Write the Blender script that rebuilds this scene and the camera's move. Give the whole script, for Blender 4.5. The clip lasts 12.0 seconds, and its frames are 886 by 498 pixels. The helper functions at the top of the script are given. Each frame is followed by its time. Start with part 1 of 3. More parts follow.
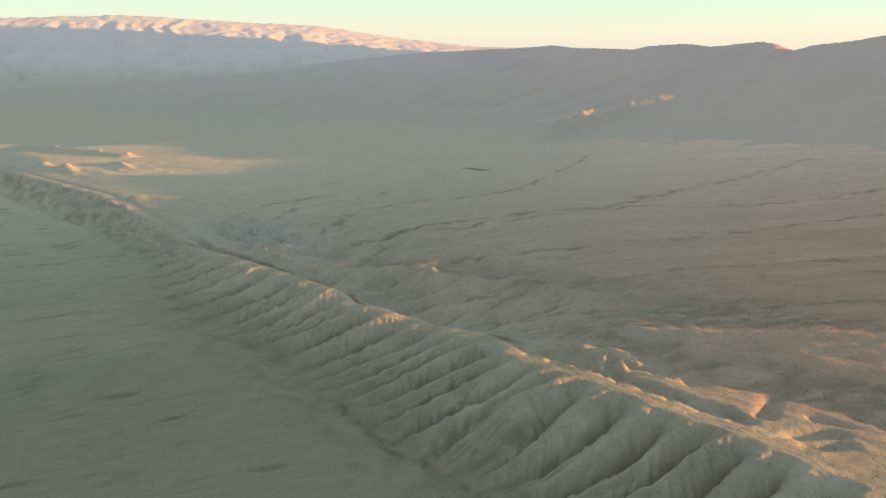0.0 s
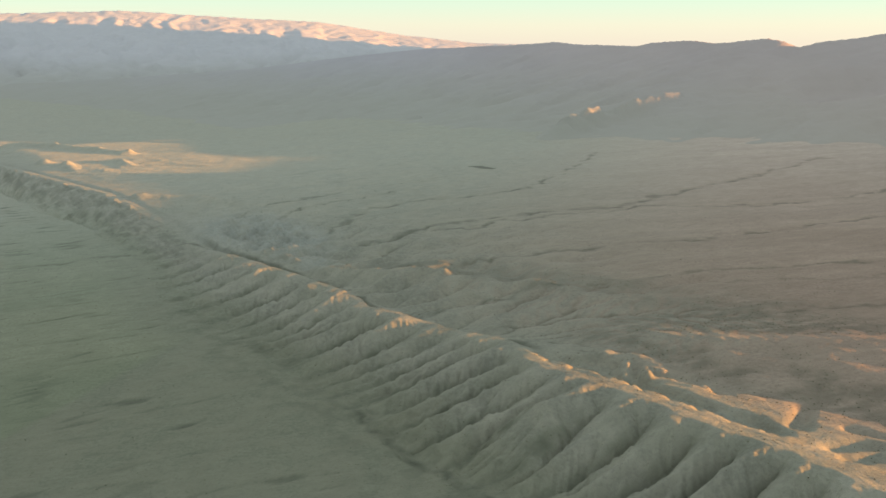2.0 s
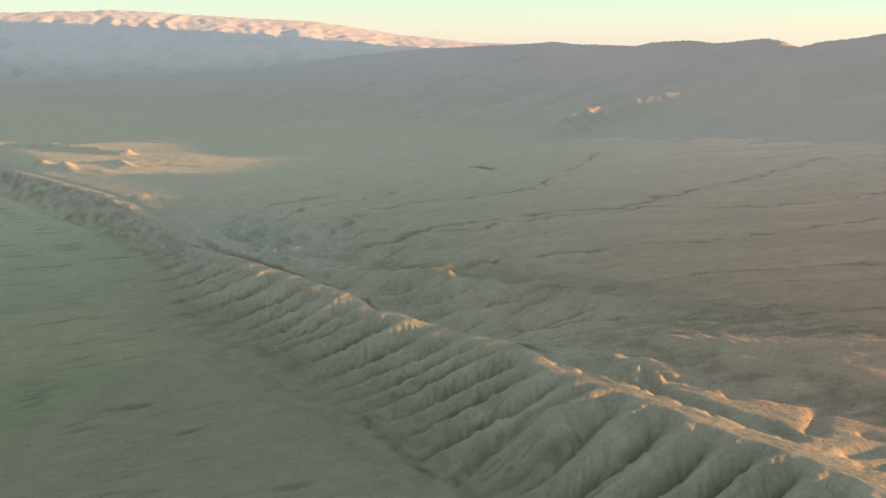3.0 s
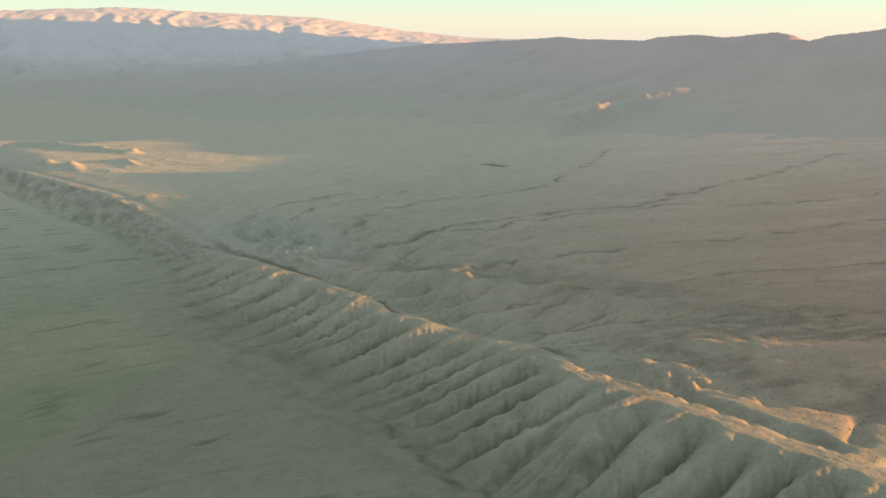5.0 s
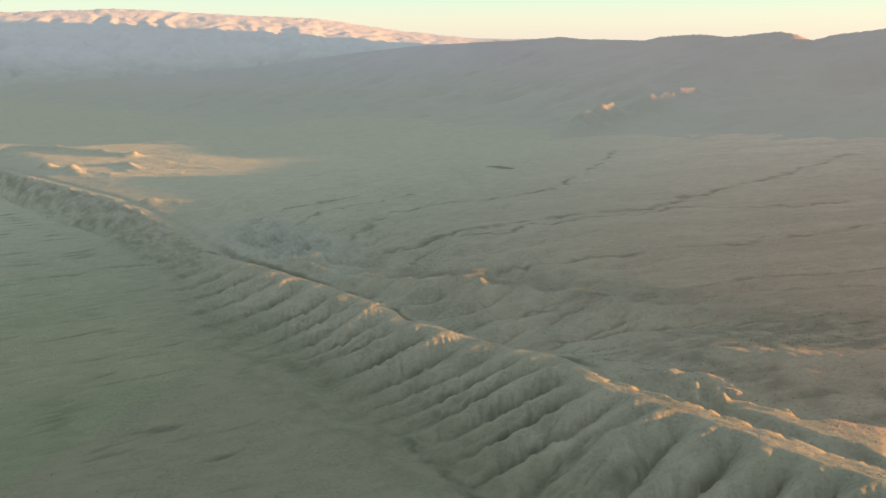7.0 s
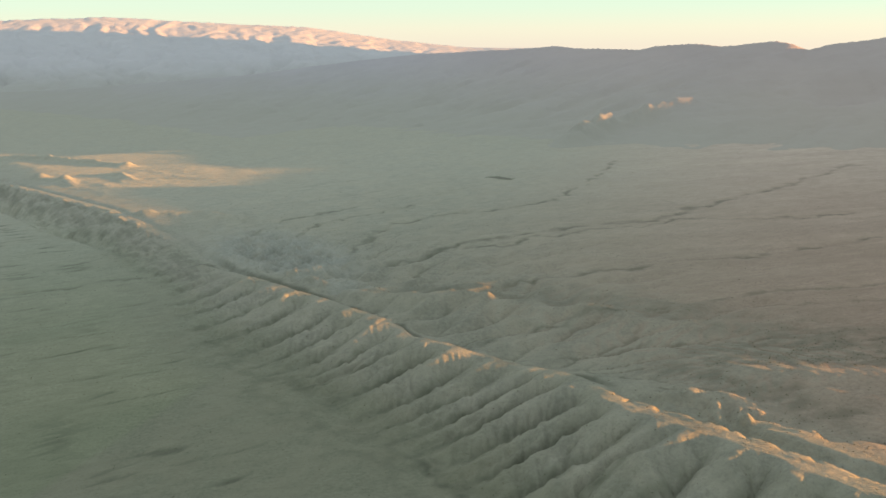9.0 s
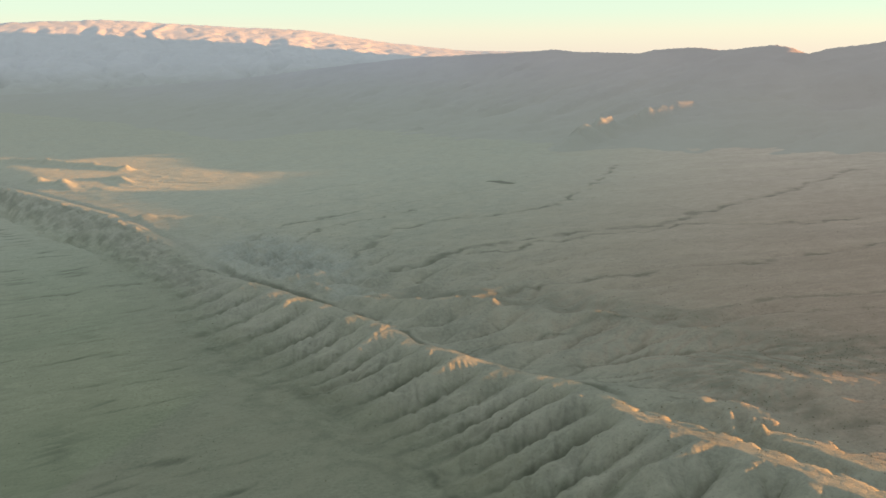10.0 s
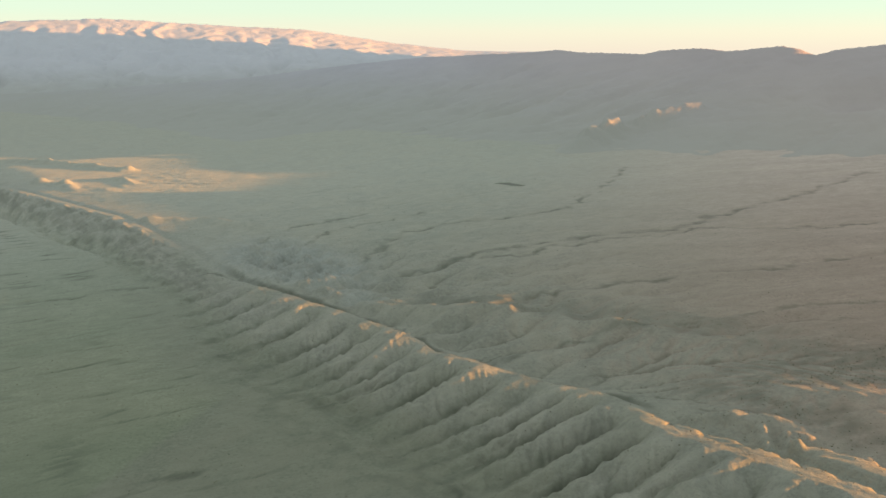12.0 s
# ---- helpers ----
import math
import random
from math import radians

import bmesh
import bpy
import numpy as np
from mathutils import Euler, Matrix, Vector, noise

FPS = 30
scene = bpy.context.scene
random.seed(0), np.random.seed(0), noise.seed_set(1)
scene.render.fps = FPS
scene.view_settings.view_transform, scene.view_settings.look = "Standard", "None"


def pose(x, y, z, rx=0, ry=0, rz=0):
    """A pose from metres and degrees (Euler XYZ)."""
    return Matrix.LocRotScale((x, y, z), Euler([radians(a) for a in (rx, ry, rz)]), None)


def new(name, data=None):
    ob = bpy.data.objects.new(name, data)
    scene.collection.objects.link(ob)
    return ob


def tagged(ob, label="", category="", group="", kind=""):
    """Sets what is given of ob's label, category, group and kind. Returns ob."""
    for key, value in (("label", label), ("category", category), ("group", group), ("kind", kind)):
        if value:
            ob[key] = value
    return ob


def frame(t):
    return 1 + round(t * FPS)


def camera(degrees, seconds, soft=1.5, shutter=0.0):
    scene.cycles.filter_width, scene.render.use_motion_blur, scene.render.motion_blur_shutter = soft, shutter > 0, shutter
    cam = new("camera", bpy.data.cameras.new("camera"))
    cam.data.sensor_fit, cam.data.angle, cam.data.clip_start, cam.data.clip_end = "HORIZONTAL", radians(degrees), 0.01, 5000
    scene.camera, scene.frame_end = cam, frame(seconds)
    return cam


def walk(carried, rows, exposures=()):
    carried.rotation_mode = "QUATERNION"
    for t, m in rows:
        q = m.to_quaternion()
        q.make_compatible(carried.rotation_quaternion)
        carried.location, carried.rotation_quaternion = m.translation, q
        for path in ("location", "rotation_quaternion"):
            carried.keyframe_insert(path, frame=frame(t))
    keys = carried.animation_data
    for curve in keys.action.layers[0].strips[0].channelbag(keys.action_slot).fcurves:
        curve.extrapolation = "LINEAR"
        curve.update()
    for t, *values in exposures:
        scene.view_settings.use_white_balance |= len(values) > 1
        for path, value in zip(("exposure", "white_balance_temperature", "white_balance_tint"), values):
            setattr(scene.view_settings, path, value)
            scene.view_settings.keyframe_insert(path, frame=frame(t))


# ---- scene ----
# ---- camera: a level flight beside the scarp
cam = camera(47.9, 12.0)
METRES, EYE, TILT, LEAN, TURN = 120.0, 200.0, -11.4, 0.0, 0.0
ROWS = [
    (0.0, 0.0, 0.0, 0.0, -0.0, 0.0, -0.0),
    (0.5, -0.027, 0.0288, 0.0092, 0.08, -0.11, -0.02),
    (1.0, -0.0532, 0.0622, 0.0151, 0.02, -0.18, -0.04),
    (1.5, -0.076, 0.0936, 0.0224, -0.08, -0.22, -0.05),
    (2.0, -0.1005, 0.1281, 0.0308, -0.17, -0.21, -0.05),
    (2.5, -0.1245, 0.159, 0.0377, -0.28, -0.23, -0.03),
    (3.0, -0.1514, 0.1903, 0.0445, -0.38, -0.23, -0.02),
    (5.0, -0.2497, 0.3202, 0.0782, -0.29, -0.49, 0.26),
    (5.5, -0.2797, 0.3522, 0.0848, -0.3, -0.52, 0.34),
    (6.0, -0.3055, 0.3824, 0.0941, -0.34, -0.53, 0.41),
    (6.5, -0.3303, 0.4147, 0.1014, -0.4, -0.51, 0.46),
    (7.0, -0.354, 0.4448, 0.1115, -0.51, -0.48, 0.52),
    (9.0, -0.4545, 0.5696, 0.1436, -1.12, -0.0, 0.57),
    (9.5, -0.4797, 0.6061, 0.1506, -1.25, 0.13, 0.52),
    (10.0, -0.5026, 0.6383, 0.1608, -1.34, 0.17, 0.53),
    (10.5, -0.5262, 0.6728, 0.1678, -1.42, 0.18, 0.52),
    (11.0, -0.549, 0.7071, 0.176, -1.46, 0.18, 0.47),
    (11.5, -0.5745, 0.7395, 0.184, -1.48, 0.17, 0.43),
    (12.0, -0.6049, 0.7697, 0.1931, -1.47, 0.16, 0.38),
]
walk(cam, [(t, pose(0, 0, EYE, TILT, LEAN, TURN) @ pose(METRES * x, METRES * y, METRES * z, 90 + pitch, roll, yaw)) for t, x, y, z, yaw, pitch, roll in ROWS])

# ---- world and sun: low morning sun from the right, behind the range
SUN_AZ, SUN_EL = 90.0, 4.5          # degrees clockwise from +y, and above the horizon
world = bpy.data.worlds.new("world")
scene.world = world
world.use_nodes = True
wn, wl = world.node_tree.nodes, world.node_tree.links
sky = wn.new("ShaderNodeTexSky")
sky.sky_type, sky.sun_disc = "NISHITA", False
sky.sun_elevation, sky.sun_rotation = radians(SUN_EL), radians(SUN_AZ)
sky.altitude, sky.air_density, sky.dust_density, sky.ozone_density = 600, 1.0, 0.4, 1.5
wn["Background"].inputs[1].default_value = 0.15
veil = wn.new("ShaderNodeMix")       # a thin bright haze over the whole sky, yellow low down and pale green above
veil.data_type = "RGBA"
veil.inputs[0].default_value = 0.93
coord, split = wn.new("ShaderNodeTexCoord"), wn.new("ShaderNodeSeparateXYZ")
wl.new(coord.outputs["Generated"], split.inputs[0])
tint = wn.new("ShaderNodeValToRGB")
for place, colour in ((0.0, (0.99, 0.92, 0.80, 1)), (0.018, (0.99, 0.99, 0.82, 1)), (0.038, (0.83, 1.04, 0.86, 1)), (0.1, (0.84, 1.0, 0.90, 1)), (0.25, (0.88, 1.0, 0.98, 1))):
    stop = tint.color_ramp.elements[0] if place == 0.0 else tint.color_ramp.elements.new(place)
    stop.position, stop.color = place, colour
tint.color_ramp.elements[-1].color = (0.88, 1.0, 0.98, 1)
wl.new(split.outputs[2], tint.inputs[0])
wl.new(tint.outputs[0], veil.inputs[7])
wl.new(sky.outputs[0], veil.inputs[6])
wl.new(veil.outputs[2], wn["Background"].inputs[0])
sun = new("sun", bpy.data.lights.new("sun", "SUN"))
sun.data.energy, sun.data.angle, sun.data.color = 3.0, radians(0.4), (1.0, 0.43, 0.11)
TO_SUN = Vector((math.sin(radians(SUN_AZ)) * math.cos(radians(SUN_EL)),
                 math.cos(radians(SUN_AZ)) * math.cos(radians(SUN_EL)), math.sin(radians(SUN_EL))))
sun.matrix_world = Matrix.Translation((900, 600, 600)) @ TO_SUN.to_track_quat("Z", "Y").to_matrix().to_4x4()
scene.view_settings.exposure = 2.5

# ---- materials
def nodes_of(name):
    mat = bpy.data.materials.new(name)
    mat.use_nodes = True
    nt = mat.node_tree
    b = nt.nodes["Principled BSDF"]
    b.inputs["Roughness"].default_value = 0.95
    b.inputs["Specular IOR Level"].default_value = 0.1
    return mat, nt, b


def noise_node(nt, scale, detail=6.0, rough=0.6, stretch=(1, 1, 1), turn=0.0, warp=0.0):
    geo = nt.nodes.new("ShaderNodeNewGeometry")
    mp = nt.nodes.new("ShaderNodeMapping")
    mp.vector_type = "TEXTURE"
    mp.inputs["Rotation"].default_value = (0, 0, radians(turn))
    mp.inputs["Scale"].default_value = stretch
    tex = nt.nodes.new("ShaderNodeTexNoise")
    tex.inputs["Scale"].default_value = scale
    tex.inputs["Detail"].default_value = detail
    tex.inputs["Roughness"].default_value = rough
    tex.inputs["Distortion"].default_value = warp
    nt.links.new(geo.outputs["Position"], mp.inputs["Vector"])
    nt.links.new(mp.outputs["Vector"], tex.inputs["Vector"])
    return tex.outputs["Fac"]


def ramp(nt, value, lo, hi, a=0.0, b=1.0):
    m = nt.nodes.new("ShaderNodeMapRange")
    m.interpolation_type = "SMOOTHSTEP"
    for k, x in enumerate((lo, hi, a, b)):
        m.inputs[k + 1].default_value = x
    nt.links.new(value, m.inputs[0])
    return m.outputs[0]


def calc(nt, op, a, b):
    m = nt.nodes.new("ShaderNodeMath")
    m.operation, m.use_clamp = op, False
    for k, x in enumerate((a, b)):
        if isinstance(x, (int, float)):
            m.inputs[k].default_value = x
        else:
            nt.links.new(x, m.inputs[k])
    return m.outputs[0]


def blend(nt, fac, a, b, how="MIX"):
    m = nt.nodes.new("ShaderNodeMix")
    m.data_type, m.blend_type = "RGBA", how
    for key, x in ((0, fac), (6, a), (7, b)):
        if isinstance(x, tuple):
            m.inputs[key].default_value = (*x, 1)
        elif isinstance(x, (int, float)):
            m.inputs[key].default_value = x
        else:
            nt.links.new(x, m.inputs[key])
    return m.outputs[2]


def attr(nt, name):
    a = nt.nodes.new("ShaderNodeAttribute")
    a.attribute_name = name
    return a.outputs["Fac"]


def bump(nt, b, height, strength, distance):
    n = nt.nodes.new("ShaderNodeBump")
    n.inputs["Strength"].default_value = strength
    n.inputs["Distance"].default_value = distance
    nt.links.new(height, n.inputs["Height"])
    nt.links.new(n.outputs[0], b.inputs["Normal"])


def ground_material():
    """Dry grass and soil: olive grass low down, red-brown steppe on the upland, light clay where it is bare; haze is
    mixed into the far colours.
    """
    mat, nt, b = nodes_of("dry_steppe")
    broad = noise_node(nt, 0.006, 5, 0.6, (1, 2.2, 1), -25, 0.6)
    mid = noise_node(nt, 0.035, 6, 0.65, (1, 1.8, 1), -15, 0.8)
    fine = noise_node(nt, 0.45, 5, 0.7)
    streak = noise_node(nt, 0.02, 5, 0.65, (4.0, 0.7, 1), 8, 0.5)
    grass = blend(nt, ramp(nt, broad, 0.35, 0.65), (0.142, 0.151, 0.104), (0.166, 0.168, 0.117))
    steppe = blend(nt, ramp(nt, mid, 0.35, 0.65), (0.168, 0.166, 0.133), (0.212, 0.20, 0.158))
    # distance haze put into the colour: far ground is mixed lighter
    steppe = blend(nt, attr(nt, "haze_pale"), steppe, blend(nt, ramp(nt, mid, 0.35, 0.65), (0.262, 0.258, 0.22), (0.295, 0.283, 0.238)))
    red = blend(nt, ramp(nt, streak, 0.35, 0.7), (0.212, 0.155, 0.122), (0.258, 0.19, 0.15))
    dry = blend(nt, ramp(nt, mid, 0.35, 0.65), (0.137, 0.139, 0.103), (0.16, 0.157, 0.117))
    grass = blend(nt, attr(nt, "meadow"), dry, grass)
    grass = blend(nt, attr(nt, "haze_pale"), grass, (0.225, 0.235, 0.19))
    col = blend(nt, attr(nt, "upland"), grass, steppe)
    red = blend(nt, attr(nt, "haze_pale"), red, blend(nt, ramp(nt, streak, 0.35, 0.7), (0.35, 0.282, 0.245), (0.388, 0.315, 0.268)))
    # red soil, with the warm haze of the sun's side painted in
    col = blend(nt, attr(nt, "red"), col, red)
    clay = blend(nt, ramp(nt, mid, 0.3, 0.7), (0.162, 0.158, 0.129), (0.234, 0.222, 0.18))
    clay = blend(nt, attr(nt, "haze_pale"), clay, (0.25, 0.243, 0.21))
    col = blend(nt, attr(nt, "bare"), col, clay)
    col = blend(nt, attr(nt, "ash"), col, blend(nt, ramp(nt, mid, 0.3, 0.7), (0.215, 0.225, 0.205), (0.275, 0.28, 0.255)))
    tuft = calc(nt, "MULTIPLY", ramp(nt, fine, 0.5, 0.66), ramp(nt, mid, 0.42, 0.62))
    col = blend(nt, calc(nt, "MULTIPLY", tuft, 0.45), col, (0.06, 0.065, 0.04))
    col = blend(nt, calc(nt, "MULTIPLY", attr(nt, "scrub"), ramp(nt, fine, 0.25, 0.6, 0.45, 1.0)), col, (0.05, 0.055, 0.04))
    col = blend(nt, 1.0, col, calc(nt, "MULTIPLY", ramp(nt, fine, 0.2, 0.8, 0.98, 1.42), ramp(nt, noise_node(nt, 0.11, 4, 0.6, (1.6, 0.8, 1), 20, 0.5), 0.3, 0.7, 0.96, 1.08)), "MULTIPLY")
    nt.links.new(col, b.inputs["Base Color"])
    grit = noise_node(nt, 0.16, 8, 0.68, (1, 1, 1), 0, 0.4)
    bump(nt, b, calc(nt, "ADD", calc(nt, "ADD", fine, calc(nt, "MULTIPLY", mid, 2.0)), calc(nt, "MULTIPLY", grit, 2.0)), 0.55, 1.2)
    return mat


def mountain_material(name, low, high, rock):
    mat, nt, b = nodes_of(name)
    broad = noise_node(nt, 0.004, 6, 0.6, (1, 1, 1), 0, 0.6)
    fine = noise_node(nt, 0.03, 6, 0.7)
    col = blend(nt, ramp(nt, broad, 0.35, 0.65), low, high)
    col = blend(nt, ramp(nt, fine, 0.5, 0.75, 0, 0.5), col, rock)
    # warm haze of the sun's side mixed into the hill colour
    col = blend(nt, attr(nt, "warm_veil"), col, blend(nt, ramp(nt, broad, 0.35, 0.65), (0.362, 0.306, 0.30), (0.388, 0.326, 0.318)))
    # from the plain's colour at the foot to the hazy hill colour higher up
    col = blend(nt, attr(nt, "upper"), blend(nt, attr(nt, "warm_veil"), (0.325, 0.315, 0.284), (0.368, 0.31, 0.278)), col)
    nt.links.new(col, b.inputs["Base Color"])
    bump(nt, b, fine, 0.5, 6.0)
    return mat


def leaf_material():
    mat, nt, b = nodes_of("saltbush_leaf")
    info = nt.nodes.new("ShaderNodeNewGeometry")
    col = blend(nt, info.outputs["Random Per Island"], (0.075, 0.078, 0.052), (0.14, 0.13, 0.088))
    nt.links.new(col, b.inputs["Base Color"])
    return mat


def mud_material():
    mat, nt, b = nodes_of("wet_mud")
    n = noise_node(nt, 0.2, 5, 0.6)
    nt.links.new(blend(nt, ramp(nt, n, 0.3, 0.7), (0.11, 0.11, 0.09), (0.15, 0.145, 0.115)), b.inputs["Base Color"])
    b.inputs["Roughness"].default_value = 0.7
    return mat


MUD = mud_material()
GROUND = ground_material()
# base colours hold the distance haze: mauve nearer, lighter and bluer at the horizon
RANGE = mountain_material("mauve_haze_hills", (0.364, 0.342, 0.378), (0.388, 0.364, 0.40), (0.334, 0.314, 0.35))
FAR = mountain_material("light_haze_hills", (0.46, 0.448, 0.478), (0.48, 0.466, 0.496), (0.44, 0.426, 0.456))
LEAF = leaf_material()

# ---- the shape of the land
# u runs along the fault (away from the camera), v across it (up towards the range)
def hash01(ix, iy, seed):
    h = (ix.astype(np.int64) * 374761393 + iy.astype(np.int64) * 668265263 + seed * 1442695041) & 0xFFFFFFFF
    h = ((h ^ (h >> 13)) * 1274126177) & 0xFFFFFFFF
    return ((h ^ (h >> 16)) & 0xFFFF) / 65535.0


def gnoise(x, y, seed=0):
    """Gradient noise, about -0.7 to 0.7."""
    ix, iy = np.floor(x), np.floor(y)
    fx, fy = x - ix, y - iy
    sx, sy = fx * fx * fx * (fx * (fx * 6 - 15) + 10), fy * fy * fy * (fy * (fy * 6 - 15) + 10)
    out = 0.0
    for dx in (0, 1):
        for dy in (0, 1):
            a = hash01(ix + dx, iy + dy, seed) * 2 * np.pi
            g = np.cos(a) * (fx - dx) + np.sin(a) * (fy - dy)
            out = out + g * (sx if dx else 1 - sx) * (sy if dy else 1 - sy)
    return out


def fbm(x, y, octaves=4, seed=0, gain=0.5):
    out, amp = 0.0, 1.0
    for k in range(octaves):
        out = out + amp * gnoise(x * 2.0 ** k, y * 2.0 ** k, seed + 17 * k)
        amp *= gain
    return out


def ridged(x, y, octaves=4, seed=0, gain=0.5):
    """Sharp crests at 1, hollows towards 0."""
    out, amp, total = 0.0, 1.0, 0.0
    for k in range(octaves):
        out = out + amp * (1 - np.minimum(1, 2.2 * np.abs(gnoise(x * 2.0 ** k, y * 2.0 ** k, seed + 31 * k))))
        total += amp
        amp *= gain
    return out / total


def smooth(x, a, b):
    t = np.clip((x - a) / (b - a), 0, 1)
    return t * t * (3 - 2 * t)


def hill(p, q, pw, qw):
    return np.exp(-(p / pw) ** 2 - (q / qw) ** 2)


CREST_U = (-400, 100, 200, 241, 270, 288, 326, 360, 384, 405, 425, 443, 469, 511, 560, 595, 633, 712, 749, 817, 900, 1000, 1102, 1190, 1343, 1498, 1800, 3000)
CREST_V = (344, 344, 344, 349, 347, 346, 349, 348, 350, 353, 361, 371, 376, 370, 363, 365, 372, 372, 370, 371, 376, 386, 382, 383, 365, 351, 345, 345)
CREST_Z = (33, 35, 35, 35.2, 35.2, 35.2, 35, 34.2, 32.4, 30.6, 28.8, 27.0, 24.8, 22.2, 23.8, 19.8, 21.4, 20.0, 19.6, 17.0, 9, 17, 26, 28, 30, 30, 22, 10)
FOOT_U = (-400, 241, 396, 450, 539, 648, 735, 842, 882, 1000, 1097, 1223, 1529, 3000)
FOOT_V = (250, 255, 259, 265, 271, 274, 276, 302, 318, 322, 335, 322, 325, 320)
# the spurs of the front: where each one leaves the crest, passes half way down, and meets the plain
SPURS = ((-60, -60, -60), (-32, -32, -30), (-4, -4, 0), (24, 24, 28), (52, 53, 56), (80, 80, 84), (106, 108, 110), (132, 133, 136), (158, 160, 162),
         (184, 185, 190), (209, 211, 214), (232, 234, 240), (251, 259, 268), (273, 277, 290), (297, 299, 314), (326, 326, 334), (353, 357, 360),
         (369, 378, 384), (395, 408, 412), (417, 428, 432), (445, 459, 454), (472, 474, 473), (488, 493, 497), (513, 511, 517), (542, 538, 537),
         (571, 575, 580), (600, 594, 597), (627, 613, 612), (645, 636, 634), (671, 661, 655), (711, 696, 698), (750, 733, 735), (779, 773, 770),
         (822, 813, 809), (856, 850, 846), (890, 884, 880), (922, 918, 912), (956, 950, 946), (990, 984, 980), (1026, 1020, 1016), (1058, 1052, 1046),
         (1094, 1088, 1084), (1130, 1126, 1120), (1168, 1162, 1156), (1206, 1200, 1194), (1246, 1240, 1236), (1284, 1280, 1272), (1324, 1318, 1314),
         (1368, 1362, 1356), (1416, 1410, 1404), (1466, 1460, 1454), (1516, 1510, 1506), (1570, 1564, 1560), (1630, 1626, 1620))
# spurs whose tops run out high enough to catch the sun: (u, v) at the crest and further down, and the height at both ends
HEADS = ((352, 350, 353, 336, 35.6, 34.4), (353, 336, 356, 319, 34.4, 31.4), (327, 350, 325, 335, 35.6, 33.6), (546, 365, 541, 352, 24.2, 22.4), (541, 350, 538, 337, 20.4, 19.4),
         (634, 370, 627, 356, 22.8, 22.0), (627, 354, 615, 337, 20, 18.6), (749, 369, 740, 352, 20.6, 19.2), (708, 366, 702, 349, 19.8, 18.6), (826, 369, 815, 352, 17.6, 16.6))
PLAIN_Z = 2.5

# dry washes on the upland, each as (u, v) from the range down, with its width and depth
WASHES = [
    (3.2, 2.6, ((1023, 1024), (901, 837), (860, 745), (879, 672), (896, 624), (897, 567), (854, 492), (811, 450), (815, 410))),
    (3.6, 3.0, ((755, 1172), (731, 1016), (722, 899), (724, 809), (711, 751), (738, 691), (751, 629), (768, 567), (768, 528), (774, 483), (785, 443), (815, 410))),
    (2.4, 1.5, ((560, 1010), (600, 850), (690, 760), (720, 680), (738, 600), (752, 540))),
    (2.8, 2.2, ((470, 960), (513, 818), (540, 733), (555, 676), (572, 626), (600, 590), (615, 568), (621, 529), (650, 470), (668, 425), (682, 388))),
    (2.6, 2.0, ((380, 760), (424, 676), (452, 637), (488, 588), (502, 542), (516, 505), (540, 470), (560, 425), (572, 384))),
    (2.0, 1.6, ((330, 760), (402, 637), (445, 591), (491, 529), (520, 490))),
    (2.4, 1.8, ((300, 690), (362, 566), (426, 504), (454, 485), (482, 464), (500, 430), (512, 390))),
    (2.4, 2.4, ((815, 410), (850, 398), (900, 385), (928, 372), (936, 340), (940, 300), (960, 240), (1000, 150), (1040, 20))),
    (2.0, 1.4, ((1010, 620), (1010, 540), (996, 476), (940, 420), (905, 388))),
    (2.0, 1.4, ((965, 640), (960, 560), (950, 490), (920, 440))),
]


MEADOW = (572, 143, 59, 90)        # a point on the old field edge and its run


def along_line(u, v, line):
    """The distance to a bent line, from which the washes are cut."""
    best = np.full(np.shape(u), 1e9)
    for (a, b), (c, d) in zip(line, line[1:]):
        t = np.clip(((u - a) * (c - a) + (v - b) * (d - b)) / ((c - a) ** 2 + (d - b) ** 2), 0, 1)
        best = np.minimum(best, np.hypot(u - a - t * (c - a), v - b - t * (d - b)))
    return best


def frame_of(u):
    """Along the fault: where the crest and the foot lie, and the crest's height."""
    vc = np.interp(u, CREST_U, CREST_V) + 2.0 * fbm(u / 22, u * 0, 3, 7)
    zc = np.interp(u, CREST_U, CREST_Z) + np.interp(u, (400, 470), (0.5, 1.0)) * fbm(u / 24, u * 0 + 3, 3, 9)
    vf = np.interp(u, FOOT_U, FOOT_V) + 7 * fbm(u / 34, u * 0, 3, 11)
    tops = [k[0] for k in SPURS]
    phase = np.interp(u, tops, np.arange(len(tops)))
    head = 0.5 + 0.5 * np.cos(2 * np.pi * phase)                  # spur heads stand up, gully heads notch the crest
    zc = zc + np.interp(u, (260, 430, 520, 800, 950), (0.2, 0.6, 1.0, 1.2, 0.3)) * (head - 0.6)
    vc = vc - np.interp(u, (260, 420, 900, 1100), (1.5, 3, 3.5, 2)) * (head - 0.5)
    return vc, zc, vf


U_TABLE = np.arange(-6000.0, 6500.0, 1.0)
FRAME_TABLE = frame_of(U_TABLE)


def spur_line(k, q):
    """Where the spur line k lies along the fault at the height q of the front, 0 at the foot and 1 at the crest; k + 0.5 is the gully beside it."""
    i = min(int(k), len(SPURS) - 2)
    top, half, foot = (a + (b - a) * (k - i) for a, b in zip(SPURS[i], SPURS[i + 1]))
    return foot * (1 - q) * (1 - 2 * q) + half * 4 * q * (1 - q) + top * q * (2 * q - 1)


PHASE_Q = np.linspace(0, 1, 41)
PHASE_U = np.arange(-200.0, 1800.0, 1.0)
PHASE = np.stack([np.interp(PHASE_U, [spur_line(k, q) for k in range(len(SPURS))], np.arange(len(SPURS))) for q in PHASE_Q], 1)


